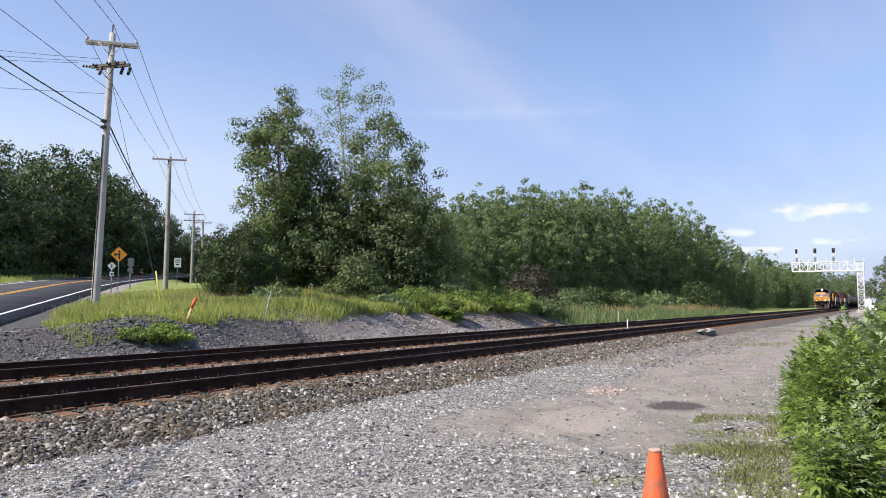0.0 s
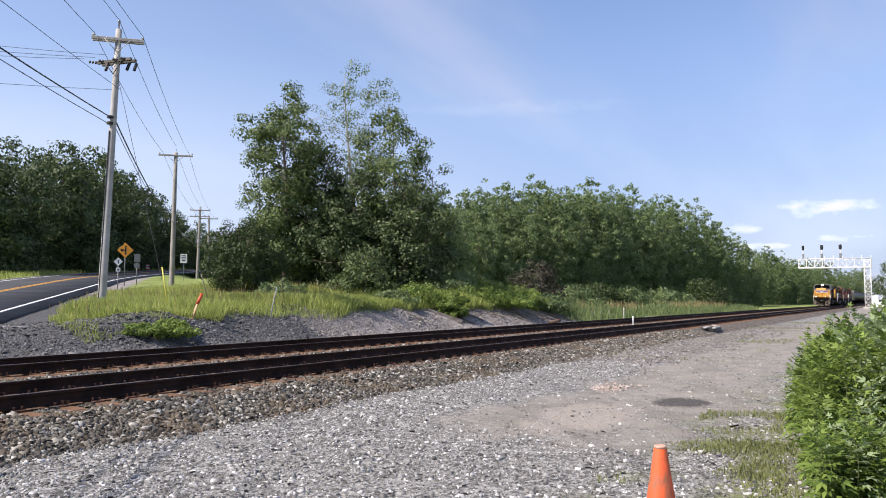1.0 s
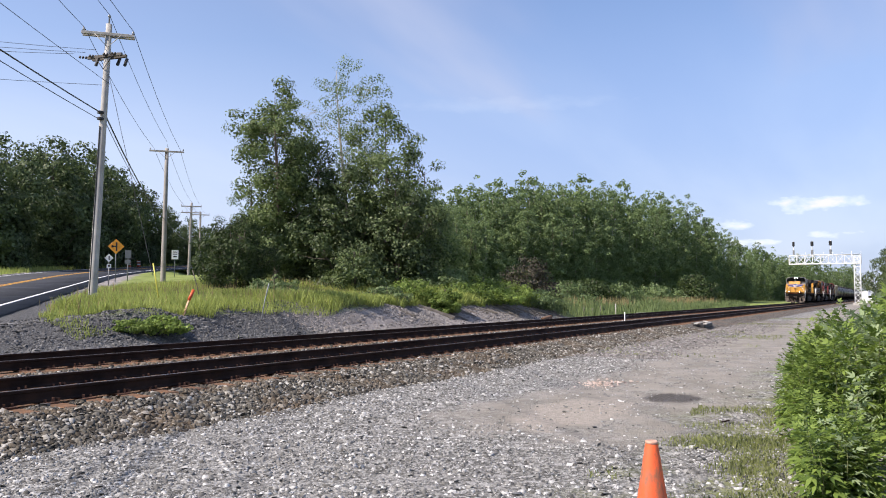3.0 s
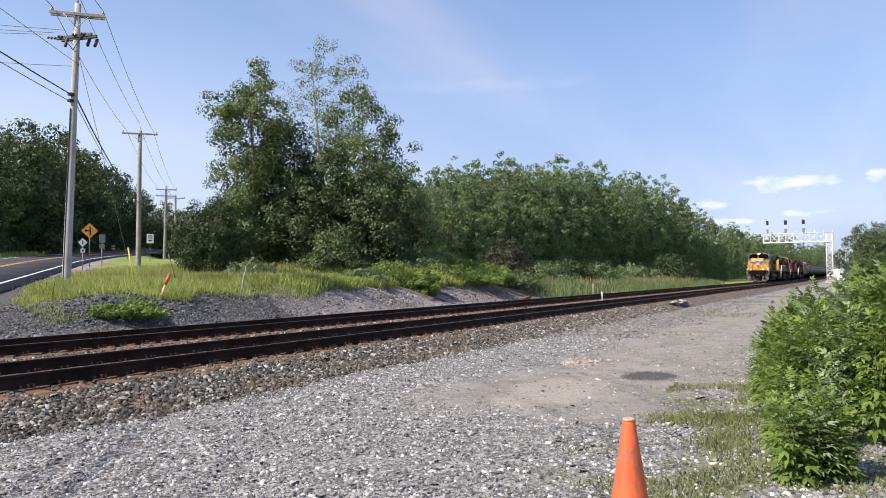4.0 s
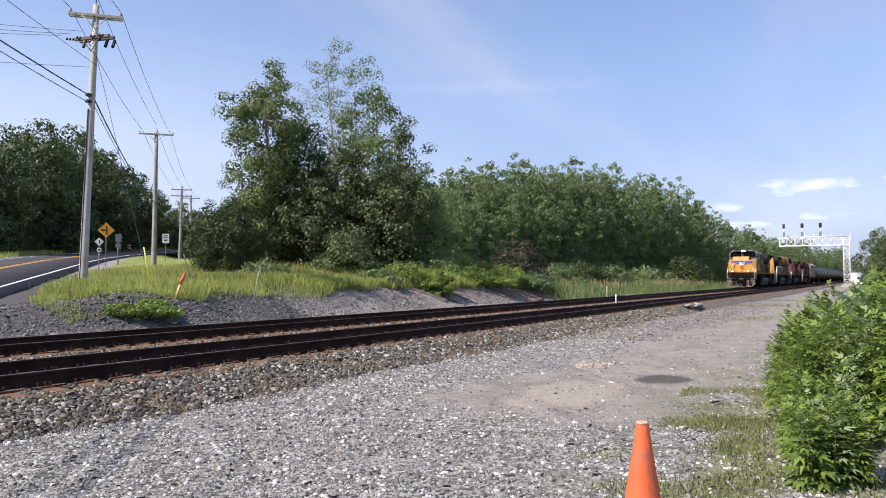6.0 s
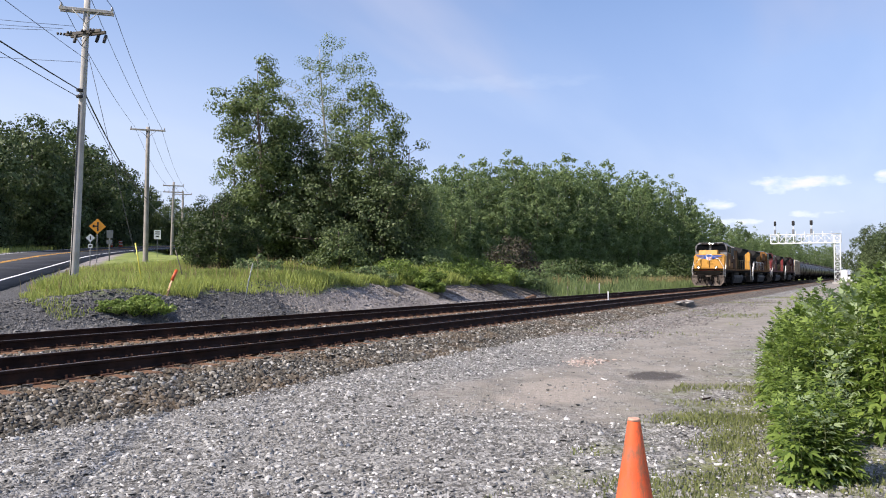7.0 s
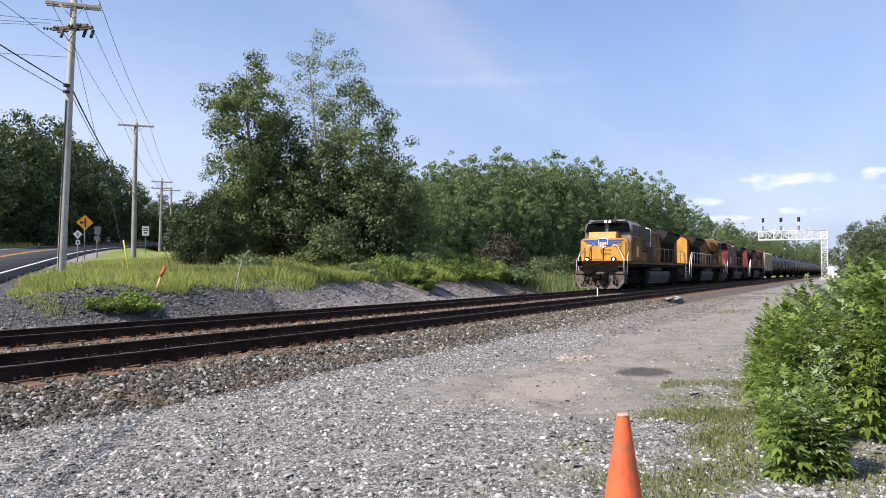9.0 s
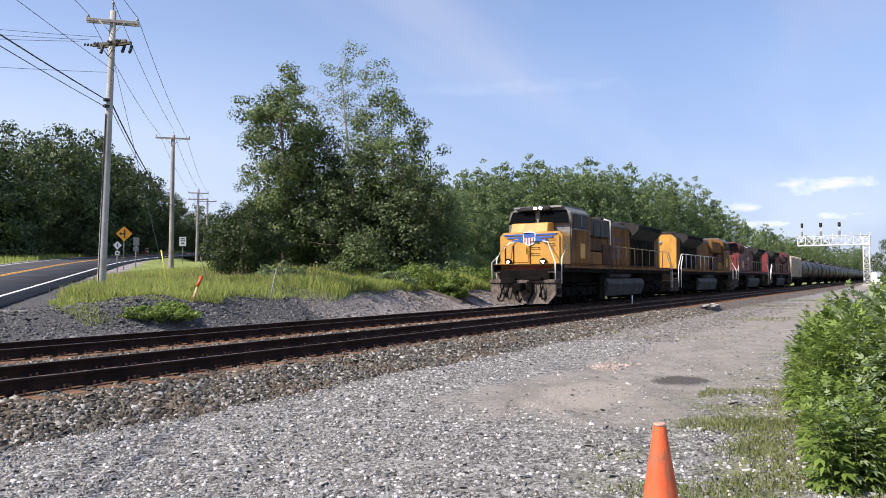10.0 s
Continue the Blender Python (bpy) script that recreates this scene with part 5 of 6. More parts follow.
# how far the lead coupler stands along the track
FRONT = [(0.0, 191.3), (3.5, 134.5), (5.5, 102.3), (7.5, 70.8), (9.0, 45.85), (10.0, 29.5)]
TRAIN = []     # (car, metres behind the lead coupler, turned round, its length)
UNIT = 20.9
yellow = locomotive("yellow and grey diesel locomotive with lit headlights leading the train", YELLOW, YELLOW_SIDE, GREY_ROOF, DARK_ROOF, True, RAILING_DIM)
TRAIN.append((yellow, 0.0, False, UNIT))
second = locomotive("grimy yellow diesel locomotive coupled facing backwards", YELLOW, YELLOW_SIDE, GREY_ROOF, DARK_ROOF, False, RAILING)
TRAIN.append((second, UNIT + 0.1, True, UNIT))
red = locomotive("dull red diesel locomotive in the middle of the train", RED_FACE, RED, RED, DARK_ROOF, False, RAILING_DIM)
TRAIN.append((red, 2 * (UNIT + 0.1), False, UNIT))
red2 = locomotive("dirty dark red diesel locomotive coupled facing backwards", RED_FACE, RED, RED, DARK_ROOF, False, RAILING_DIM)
TRAIN.append((red2, 3 * (UNIT + 0.1), True, UNIT))
TRAIN.append((hopper_car(), 4 * (UNIT + 0.1), False, 13.0))
first_tank = tank_car()
at = 4 * (UNIT + 0.1) + 13.1
TRAIN.append((first_tank, at, False, 17.6))
for i in range(17):
    at += 17.7
    more = copy_thing(first_tank, pose(0, 0, 0))
    TRAIN.append((more, at, False, 17.6))


# ---- grass, reeds and weeds ----
def blades(name, x, y, tall, wide, material, label, category="grass", lean=0.25, lift=0.0):
    """Upright tapering blades in three-sided leaves, one mesh."""
    n = len(x)
    z = height(x, y) + lift
    ang = RNG.uniform(0, 2 * np.pi, n)
    dx, dy = np.cos(ang) * wide * 0.5, np.sin(ang) * wide * 0.5
    ld = RNG.uniform(0, 2 * np.pi, n)
    lx, ly = np.cos(ld) * tall * lean * RNG.uniform(0.2, 1, n), np.sin(ld) * tall * lean * RNG.uniform(0.2, 1, n)
    v = np.stack([np.stack([x - dx, y - dy, z - 0.03], -1), np.stack([x + dx, y + dy, z - 0.03], -1),
                  np.stack([x + dx * 0.7 + lx * 0.4, y + dy * 0.7 + ly * 0.4, z + tall * 0.6], -1), np.stack([x + lx, y + ly, z + tall], -1)], 1)
    f = np.arange(n * 4).reshape(-1, 4)
    return tagged(soup(name, v.reshape(-1, 3), f, material), label, category, kind="stuff")


def scatter(n, x0, x1, y0, y1, keep):
    x, y = RNG.uniform(x0, x1, n), RNG.uniform(y0, y1, n)
    k = keep(x, y)
    return x[k], y[k]


def road_side(x, y):
    return ROAD_N[0] * x + ROAD_N[1] * y


def beyond_road(x, y):
    off = road_side(x, y) + 0.003 * np.clip(ROAD_U[0] * x + ROAD_U[1] * y - 62, 0, 70) ** 2
    return (off > 14.8) & (off < 22)


def on_bank(x, y):
    """Turf on top of the bank, with a ragged lower edge."""
    z = height(x, y)
    limit = 0.80 + 0.25 * smooth01(x, 24, 32) + 0.16 * wave(x, y, 0.8, 4.0)
    return (z > limit) & (y > 20.6) & (road_side(x, y) < 4.2 + 0.3 * wave(x, y, 0.9)) & (x < 60)


x, y = scatter(260000, 12, 60, 20.4, 36, on_bank)
clump = 0.55 + 0.45 * np.clip(wave(x, y, 0.7, 3.0), -1, 1)
keep = RNG.uniform(0, 1, len(x)) < (0.45 + 0.55 * clump) * np.exp(-np.clip(y - 27, 0, None) / 9)
x, y = x[keep], y[keep]
tall = (0.18 + 0.36 * (0.5 + 0.5 * np.clip(wave(x, y, 0.45, 5.0), -1, 1))) * RNG.uniform(0.6, 1.25, len(x))
blades("meadow_grass", x, y, tall, RNG.uniform(0.009, 0.022, len(x)), GRASS, "long yellow-green meadow grass on the bank", lean=0.55)
x, y = scatter(9000, 12, 58, 22, 34, on_bank)
blades("seed_grass", x, y, RNG.uniform(0.30, 0.75, len(x)), RNG.uniform(0.010, 0.022, len(x)), SEED, "dry seed heads standing over the grass", lean=0.15)
x, y = scatter(30000, 33, 58, 20.8, 27, lambda x, y: (height(x, y) > 0.95 + 0.2 * wave(x, y, 0.7, 1.5)) & (wave(x, y, 0.5, 3.5) > RNG.uniform(-1.4, 0.9, len(x))))
blades("crest_grass", x, y, RNG.uniform(0.30, 0.75, len(x)), RNG.uniform(0.014, 0.03, len(x)), GRASS, "tall soft grass along the crest of the bank", lean=0.6)
x, y = scatter(34000, 50, 125, 18.3, 31, lambda x, y: (y > 18.6 + 0.4 * wave(x, y, 0.5)))
blades("reeds", x, y, RNG.uniform(0.45, 1.35, len(x)) * (0.8 + 0.25 * np.clip(wave(x, y, 0.35, 1.2), -1, 1)) * (0.75 + 0.35 * smooth01(y, 18.5, 22)), RNG.uniform(0.03, 0.06, len(x)), REED, "tall green reeds in the wet ditch", "reeds", 0.32)
x, y = scatter(11000, 58, 122, 21.5, 32, lambda x, y: wave(x, y, 0.2, 2.0) > 0.1)
blades("pale_reeds", x, y, RNG.uniform(1.0, 1.7, len(x)), RNG.uniform(0.04, 0.08, len(x)), SEED, "pale plumed reeds behind the ditch", "reeds", 0.12)
x, y = scatter(60000, 15, 85, 40, 125, beyond_road)
blades("verge_grass", x, y, RNG.uniform(0.3, 0.6, len(x)), RNG.uniform(0.05, 0.10, len(x)), GRASS, "mown green verge beyond the road")
x, y = scatter(90000, 4.6, 11.5, -0.6, 2.4, lambda x, y: (wave(x, y, 1.9, 1.0) + 1.3 * np.exp(-((y - 0.75 - 0.05 * x) / 0.42) ** 2) > RNG.uniform(0.2, 2.5, len(x))))
blades("lot_weeds", x, y, RNG.uniform(0.012, 0.055, len(x)), RNG.uniform(0.006, 0.015, len(x)), LOT_GRASS, "short weeds growing through the gravel", "weeds", 0.8)
x, y = scatter(22000, 20, 60, 3.6, 8.0, lambda x, y: wave(x, y, 0.5, 2.0) > RNG.uniform(0.1, 2.0, len(x)))
blades("trackside_weeds", x, y, RNG.uniform(0.03, 0.08, len(x)), RNG.uniform(0.015, 0.03, len(x)), LOT_GRASS, "thin weeds beside the ballast", "weeds", 0.8)


# ---- shrubs of the bank ----
def low_shrub(label, az, d, tall, rad, seed, material=LEAF_WOODS, leaf=0.14, n=34, per=480):
    size = 0.16 * (tall * rad * rad) ** (1 / 3)
    s = make_tree("shrub", label, tall, rad, 0.0, DOME, n * 4, max(30, per // 12), min(leaf, size * 0.8), material, BARK, seed, (size * 0.9, size * 1.6), 0.03, 3, "shrub", "shrubs of the bank")
    return place(s, *at_bearing(az, d))


low_shrub("bright green shrub on the gravel mound", 51.4, 24.7, 0.50, 0.72, 61, LEAF_BRIGHT, 0.08, 24)
low_shrub("small bright green weed clump on the mound", 53.4, 24.2, 0.38, 0.55, 62, LEAF_BRIGHT, 0.07, 20)
x, y = scatter(9000, 12.5, 18.5, 19.2, 21.6, lambda x, y: wave(x, y, 0.9, 2.5) - 0.12 * (x - 14) > RNG.uniform(0.0, 2.2, len(x)))
blades("mound_weeds", x, y, RNG.uniform(0.05, 0.17, len(x)), RNG.uniform(0.010, 0.020, len(x)), GRASS, "ragged green weeds on the gravel mound", "weeds", 0.5)
low_shrub("small green bush on the bare slope", 30.6, 41.0, 1.3, 0.7, 63, LEAF_BRIGHT, 0.10, 26, 900)
low_shrub("leafy bush below the big trees", 37.6, 43.0, 2.6, 1.6, 64, LEAF_MAPLE, 0.15, 40)
low_shrub("broad bramble bush on the bank", 28.0, 48.5, 1.5, 2.2, 65, LEAF_BRIGHT, 0.12, 46)
low_shrub("broad bramble bush on the bank", 26.0, 51.0, 1.3, 2.0, 66, LEAF_BRIGHT, 0.12, 44)
low_shrub("broad bramble bush on the bank", 30.6, 48.0, 1.8, 1.8, 67, LEAF_WOODS, 0.15, 40)
low_shrub("low bush at the end of the bank", 23.6, 54.5, 1.2, 1.8, 68, LEAF_WOODS, 0.15, 40)
low_shrub("weedy bush in the long grass", 43.6, 36.5, 1.1, 1.2, 69, LEAF_WOODS, 0.12, 30)
low_shrub("weedy bush in the long grass", 33.6, 41.5, 1.2, 1.5, 70, LEAF_BRIGHT, 0.12, 30)
low_shrub("weedy bush in the long grass", 35.2, 39.0, 0.9, 1.2, 71, LEAF_WOODS, 0.12, 30)
low_shrub("bramble bush at the crest of the bank", 32.2, 46.5, 1.3, 1.7, 81, LEAF_WOODS, 0.14, 40)
low_shrub("bramble bush at the crest of the bank", 29.2, 46.0, 1.0, 1.5, 82, LEAF_BRIGHT, 0.13, 36)
low_shrub("bramble bush at the crest of the bank", 27.0, 48.0, 0.9, 1.6, 83, LEAF_BRIGHT, 0.13, 36)
low_shrub("bramble bush at the crest of the bank", 24.8, 52.5, 0.9, 1.6, 84, LEAF_WOODS, 0.14, 36)
low_shrub("half-withered brown bush at the edge of the wood", 24.4, 64.0, 4.9, 2.5, 72, LEAF_DEAD, 0.20, 46, 300)
low_shrub("dark bush at the edge of the wood", 21.5, 72.0, 3.0, 2.4, 73, LEAF_WOODS, 0.20, 46, 300)
low_shrub("rounded bush behind the reeds", 12.3, 118.0, 5.0, 3.4, 74, LEAF_DARK, 0.28, 50, 180)
low_shrub("bush behind the reeds", 17.5, 92.0, 3.2, 3.0, 75, LEAF_WOODS, 0.26, 46, 180)
low_shrub("bush behind the reeds", 15.0, 104.0, 3.2, 3.0, 76, LEAF_WOODS, 0.26, 46, 180)
low_shrub("bush behind the reeds", 19.6, 80.0, 3.4, 2.8, 77, LEAF_DARK, 0.24, 46, 200)


# ---- tall leafy weeds beside the lot ----
def lobed_leaf(pos, along, up, size):
    """A leaf cut into pointed lobes, as quads."""
    side = along.cross(up).normalized()
    out = []
    for ang, ln in ((0, 1.0), (38, 0.72), (-38, 0.72), (75, 0.45), (-75, 0.45)):
        a = radians(ang)
        d = along * math.cos(a) + side * math.sin(a)
        w = d.cross(up).normalized()
        base = pos + along * size * (0.30 if abs(ang) < 60 else 0.12)
        tip = base + d * size * ln * 0.8 - up * size * 0.18 * ln
        mid = base + d * size * ln * 0.36 + up * size * 0.03
        out += [base, mid + w * size * 0.108, tip, mid - w * size * 0.108]
    return out


def weed_stem(seed, tall, leaves_n, leaf_size, material):
    rng = random.Random(seed)
    v = []
    for i in range(leaves_n):
        u = 0.12 + 0.88 * (i / leaves_n) ** 0.9
        ang = i * 2.4 + rng.uniform(-0.4, 0.4)
        rise = -0.45 + 1.5 * u ** 2.5 + rng.uniform(-0.25, 0.25)
        along = Vector((math.cos(ang), math.sin(ang), rise)).normalized()
        up = Vector((math.cos(ang) * 0.7 + rng.uniform(-0.4, 0.4), math.sin(ang) * 0.7 + rng.uniform(-0.4, 0.4), 1))
        up = (up - along * along.dot(up)).normalized()
        stalk = leaf_size * 0.5 * (1.2 - u)
        lean = Vector((0.06 * math.sin(u * 3 + seed), 0.06 * math.cos(u * 2 + seed), 0)) * tall
        pos = lean * u + Vector((0, 0, tall * u)) + along * stalk
        v += lobed_leaf(pos, along, up, leaf_size * (1.25 - 0.6 * u) * rng.uniform(0.8, 1.2))
        if i % 3 == 0:      # short side shoots
            p2 = pos + along * leaf_size * 0.5 + Vector((0, 0, leaf_size * 0.5))
            v += lobed_leaf(p2, Vector((along.x, along.y, 0.9)).normalized(), up, leaf_size * 0.6)
    n = len(v) // 4
    ob = soup("leaves", [tuple(p) for p in v], np.arange(n * 4).reshape(-1, 4), material)
    bm = bmesh.new()
    pts = [(0.06 * math.sin(u * 3 + seed) * tall * u, 0.06 * math.cos(u * 2 + seed) * tall * u, tall * u * 0.97) for u in (0, 0.25, 0.5, 0.75, 1)]
    tube(bm, pts, [0.009, 0.008, 0.006, 0.004, 0.002], 5)
    me = bpy.data.meshes.new("stem")
    bm.to_mesh(me)
    bm.free()
    me.materials.append(STEM)
    mesh = ob.data
    bpy.data.objects.remove(ob)
    return mesh, me


STEM = surface("green_weed_stem", (0.14, 0.16, 0.06), 0.6, var=0.2)
KINDS = [weed_stem(s, 1.0, 42, 0.205, LEAF_BRIGHT) for s in range(4)] + [weed_stem(9, 1.0, 30, 0.19, LEAF_SILVER)]


def weed_patch(label, spots):
    """One patch of tall weeds: stems with their leaves, sharing a few meshes."""
    p = thing("weed_patch", label, "weeds", pose(0, 0, 0))
    for i, (x, y, h, kind) in enumerate(spots):
        leafy, stalk = KINDS[kind]
        m = pose(x, y, ground_z(x, y) - 0.02, rng2.uniform(-7, 7), rng2.uniform(-7, 7), rng2.uniform(0, 360)) @ Matrix.Diagonal((h ** 0.5, h ** 0.5, h, 1))
        for nm, me in (("leaves", leafy), ("stem", stalk)):
            o = new(nm, me)
            o.parent = p
            o.matrix_basis = m
    return p


rng2 = random.Random(12)
spots = []
while len(spots) < 250:
    x, y = rng2.uniform(7.7, 15.5), rng2.uniform(-4.0, 1.75)
    left = 0.88 + 0.15 * (x - 8.7) if x > 8.7 else 0.88 - 0.75 * (8.7 - x)
    front = 8.0 - 0.9 * min(0, y) * 0.35 if y < 0.25 else 8.0
    if y > left + 0.08 * math.sin(x * 5) or x < front or (x > 11.5 and rng2.random() < 0.55) or y < -0.26 * x + 0.2:
        continue
    edge = min(1.0, max(0.0, (left - y) / 1.2))
    az = math.degrees(math.atan2(y, x))
    most = 1.60 + x * float(np.interp(az, [-3, -1.6, 2.4, 5.2, 6.8, 9], [0.006, 0.0015, -0.012, -0.046, -0.074, -0.10]))
    h = min((0.85 + 0.75 * edge) * rng2.uniform(0.86, 1.06), most * rng2.uniform(0.86, 0.97))
    spots.append((x, y, h, 4 if rng2.random() < 0.17 else rng2.randrange(4)))
weed_patch("dense bright green patch of tall lobed-leaf weeds", spots)
spots = []
for i in range(20):
    a, d = rng2.uniform(0, 6.28), 0.30 * rng2.random() ** 0.5
    spots.append((6.6 + 0.9 * d * math.cos(a), 0.36 + 0.6 * d * math.sin(a), rng2.uniform(0.36, 0.62), 4 if i % 7 == 0 else i % 4))
for i in range(16):
    spots.append((rng2.uniform(7.0, 8.2), rng2.uniform(0.32, 0.70), rng2.uniform(0.40, 0.70), 4 if i % 6 == 0 else i % 4))
weed_patch("small clump of the same weeds growing out of gravel", spots)


# ---- traffic cone ----
def traffic_cone(x, y):
    c = thing("traffic_cone", "sun-faded dirty orange traffic cone on the gravel", "traffic cone", pose(x, y, ground_z(x, y), 0, 0, 20))
    bm = bmesh.new()
    lathe(bm, [(0.150, 0.030), (0.142, 0.06), (0.036, 0.745), (0.033, 0.757), (0.026, 0.757), (0.026, 0.70)], 32)
    part("body", bm, CONE, c, smooth=False)
    bm = bmesh.new()
    box(bm, (-0.19, -0.19, 0.0), (0.19, 0.19, 0.032), 0.012)
    part("base", bm, CONE, c)
    bm = bmesh.new()
    lathe(bm, [(0.0372, 0.742), (0.0362, 0.756), (0.030, 0.7585)], 24)
    part("rim", bm, CONE_DIRT, c)
    return c


traffic_cone(4.47, 1.235)


# ---- poles and wires ----
def crossarm(parent, m, half, pins, material, double=False):
    """A wooden crossarm with braces, and pin insulators where told."""
    for dy in ((-0.13, 0.13) if double else (-0.13,)):
        bm = bmesh.new()
        box(bm, (-half, dy - 0.05, -0.06), (half, dy + 0.05, 0.06), 0.01, 0, m)
        part("crossarm", bm, material, parent)
    for s in (-1, 1):
        bm = bmesh.new()
        tube(bm, [m @ Vector((s * half * 0.5, -0.19, -0.03)), m @ Vector((0, -0.19, -0.55))], 0.016, 6)
        part("brace", bm, material, parent)
    for x in pins:
        bm = bmesh.new()
        lathe(bm, [(0.012, 0.05), (0.012, 0.12), (0.05, 0.13), (0.055, 0.17), (0.03, 0.19), (0.045, 0.22), (0.02, 0.26)], 10, 0, m @ Matrix.Translation((x, 0, 0)))
        part("insulator", bm, INSULATOR, parent)


def utility_pole(base, top, label, r0, r1, material, arms, group="poles along the road"):
    """arms: (height, half length, insulator places, turn in degrees, double)."""
    base, top = Vector(base), Vector(top)
    p = thing("utility_pole", label, "utility pole", pose(*base), group)
    bm = bmesh.new()
    d = top - base
    tube(bm, [d * u for u in (-0.05, 0, 0.25, 0.5, 0.75, 1.0)], [r0 + (r1 - r0) * u for u in (-0.02, 0, 0.25, 0.5, 0.75, 1)], 14)
    part("shaft", bm, material, p)
    for z, half, pins, turn, double in arms:
        u = (z - base.z) / d.z
        crossarm(p, Matrix.Translation(d * u) @ Matrix.Rotation(radians(turn), 4, "Z"), half, pins, material if pins else ARM_DARK, double)
    return p


P1B, P1T = (18.19, 26.93, ground_z(18.19, 26.93)), (18.44, 26.76, 12.45)
P2B, P2T = (36.8, 46.1, ground_z(36.8, 46.1)), (36.84, 46.08, 12.45)
P3B, P3T = (60.2, 70.9, ground_z(60.2, 70.9)), (60.32, 70.8, 12.4)
P4B, P4T = (69.0, 79.2, ground_z(69.0, 79.2)), (69.0, 79.2, 12.6)
PERP = -43.0
pole = utility_pole(P1B, P1T, "tall pale grey wooden utility pole beside the road", 0.165, 0.115, POLE_WOOD,
                    [(12.0, 0.98, (-0.92, 0.92), PERP, True), (11.10, 0.85, (), PERP - 35, True)])
# hardware: pole-top pin, dead-end insulators, fuse cut-outs, cable clamps
bm = bmesh.new()
lathe(bm, [(0.03, 0.0), (0.03, 0.28), (0.06, 0.30), (0.06, 0.36), (0.03, 0.40)], 10, 0, Matrix.Translation(Vector(P1T) - Vector(P1B)))
part("pole_top_pin", bm, INSULATOR, pole)
for i, off in enumerate((-0.8, -0.3, 0.4, 0.8)):
    a = radians(PERP - 35)
    c0 = Vector(P1T) - Vector(P1B) + Vector((math.cos(a) * off, math.sin(a) * off, -1.36))
    bm = bmesh.new()
    for k in range(4):
        lathe(bm, [(0.02, 0), (0.06, 0.02), (0.06, 0.05), (0.02, 0.07)], 10, 0, Matrix.Translation(c0 + Vector((-0.12 - 0.085 * k, 0.10 + 0.07 * k, 0.05))) @ Matrix.Rotation(radians(90), 4, "Y"))
    part("dead_end_insulator", bm, BLACK_HW, pole)
for i, (dx, dz) in enumerate(((-0.45, -1.75), (0.35, -1.66), (0.62, -1.66))):
    bm = bmesh.new()
    c0 = Vector(P1T) - Vector(P1B) + Vector((dx * 0.73, -dx * 0.68, dz))
    box(bm, (-0.05, -0.05, 0), (0.05, 0.05, 0.36), 0.015, 0, Matrix.Translation(c0) @ Matrix.Rotation(radians(18), 4, "Y"))
    part("fuse_cutout", bm, BLACK_HW, pole)
for z in (8.8, 8.55):
    bm = bmesh.new()
    c0 = (Vector(P1T) - Vector(P1B)) * ((z - P1B[2]) / (P1T[2] - P1B[2]))
    box(bm, (-0.26, -0.12, -0.06), (-0.05, 0.06, 0.06), 0.02, 0, Matrix.Translation(c0))
    part("cable_clamp", bm, BLACK_HW, pole)
bm = bmesh.new()
q = Vector(P1T) - Vector(P1B)
tube(bm, [q * u + Vector((-0.16, -0.02, 0)) for u in (0.63, 0.55, 0.40, 0.2, 0.02)], 0.022, 6)
part("conduit", bm, BLACK_HW, pole)
pole2 = utility_pole(P2B, P2T, "wooden utility pole with one crossarm further along", 0.19, 0.13, POLE_DARK, [(12.2, 1.22, (-1.15, 1.15), PERP, False)])
pole3 = utility_pole(P3B, P3T, "distant wooden utility pole with two crossarms", 0.18, 0.12, POLE_DARK, [(11.95, 1.15, (-1.1, 1.1), PERP, False), (11.2, 1.15, (-1.0, -0.5, 0.5, 1.0), PERP, False)])
pole4 = utility_pole(P4B, P4T, "far wooden utility pole at the bend of the road", 0.18, 0.12, POLE_DARK, [(12.2, 1.15, (-1.1, 1.1), PERP, False)])


def wire(a, b, sag, radius=0.012, label="thin dark overhead power wire", steps=14, material=WIRE):
    a, b = Vector(a), Vector(b)
    bm = bmesh.new()
    tube(bm, [a.lerp(b, k / steps) - Vector((0, 0, sag * 4 * (k / steps) * (1 - k / steps))) for k in range(steps + 1)], radius, 5, cap=False)
    return tagged(part("overhead_wire", bm, material), label, "wire", "wires along the road")


def arm_end(p, half, z):
    a = radians(PERP)
    return (p[0] + math.cos(a) * half, p[1] + math.sin(a) * half, z)


P0 = (-17.0, -1.0)       # next pole of the cable line, behind the view
P0_POWER = (-6.0, 5.0)    # next support of the power line, over the lot
for half, z in ((-0.92, 12.25), (0.92, 12.25), (0.0, 12.85)):
    wire(arm_end(P0_POWER, half, z + 0.2), arm_end(P1T, half, z), 0.5)
    wire(arm_end(P1T, half, z), arm_end(P2T, half, min(z, 12.75) + 0.2 if half == 0 else 12.45), 0.35)
    wire(arm_end(P2T, half, 12.45 + (0.3 if half == 0 else 0)), arm_end(P3T, half, 12.2 + (0.3 if half == 0 else 0)), 0.5)
    wire(arm_end(P3T, half, 12.2), arm_end(P4T, half, 12.4), 0.3)
wire(arm_end(P0, -0.3, 8.9), arm_end(P1T, -0.2, 8.82), 0.5, 0.024, "thick black bundled communication cable")
wire(arm_end(P0, -0.3, 8.5), arm_end(P1T, -0.25, 8.55), 0.5, 0.014)
wire((18.37, 26.79, 8.82), arm_end(P2T, 0.1, 7.0), 0.5, 0.030, "thick black bundled communication cable")
wire((18.37, 26.79, 8.55), arm_end(P2T, 0.1, 6.8), 0.5, 0.014)
wire(arm_end(P2T, 0.1, 7.0), arm_end(P3T, 0.1, 8.0), 0.5, 0.026)
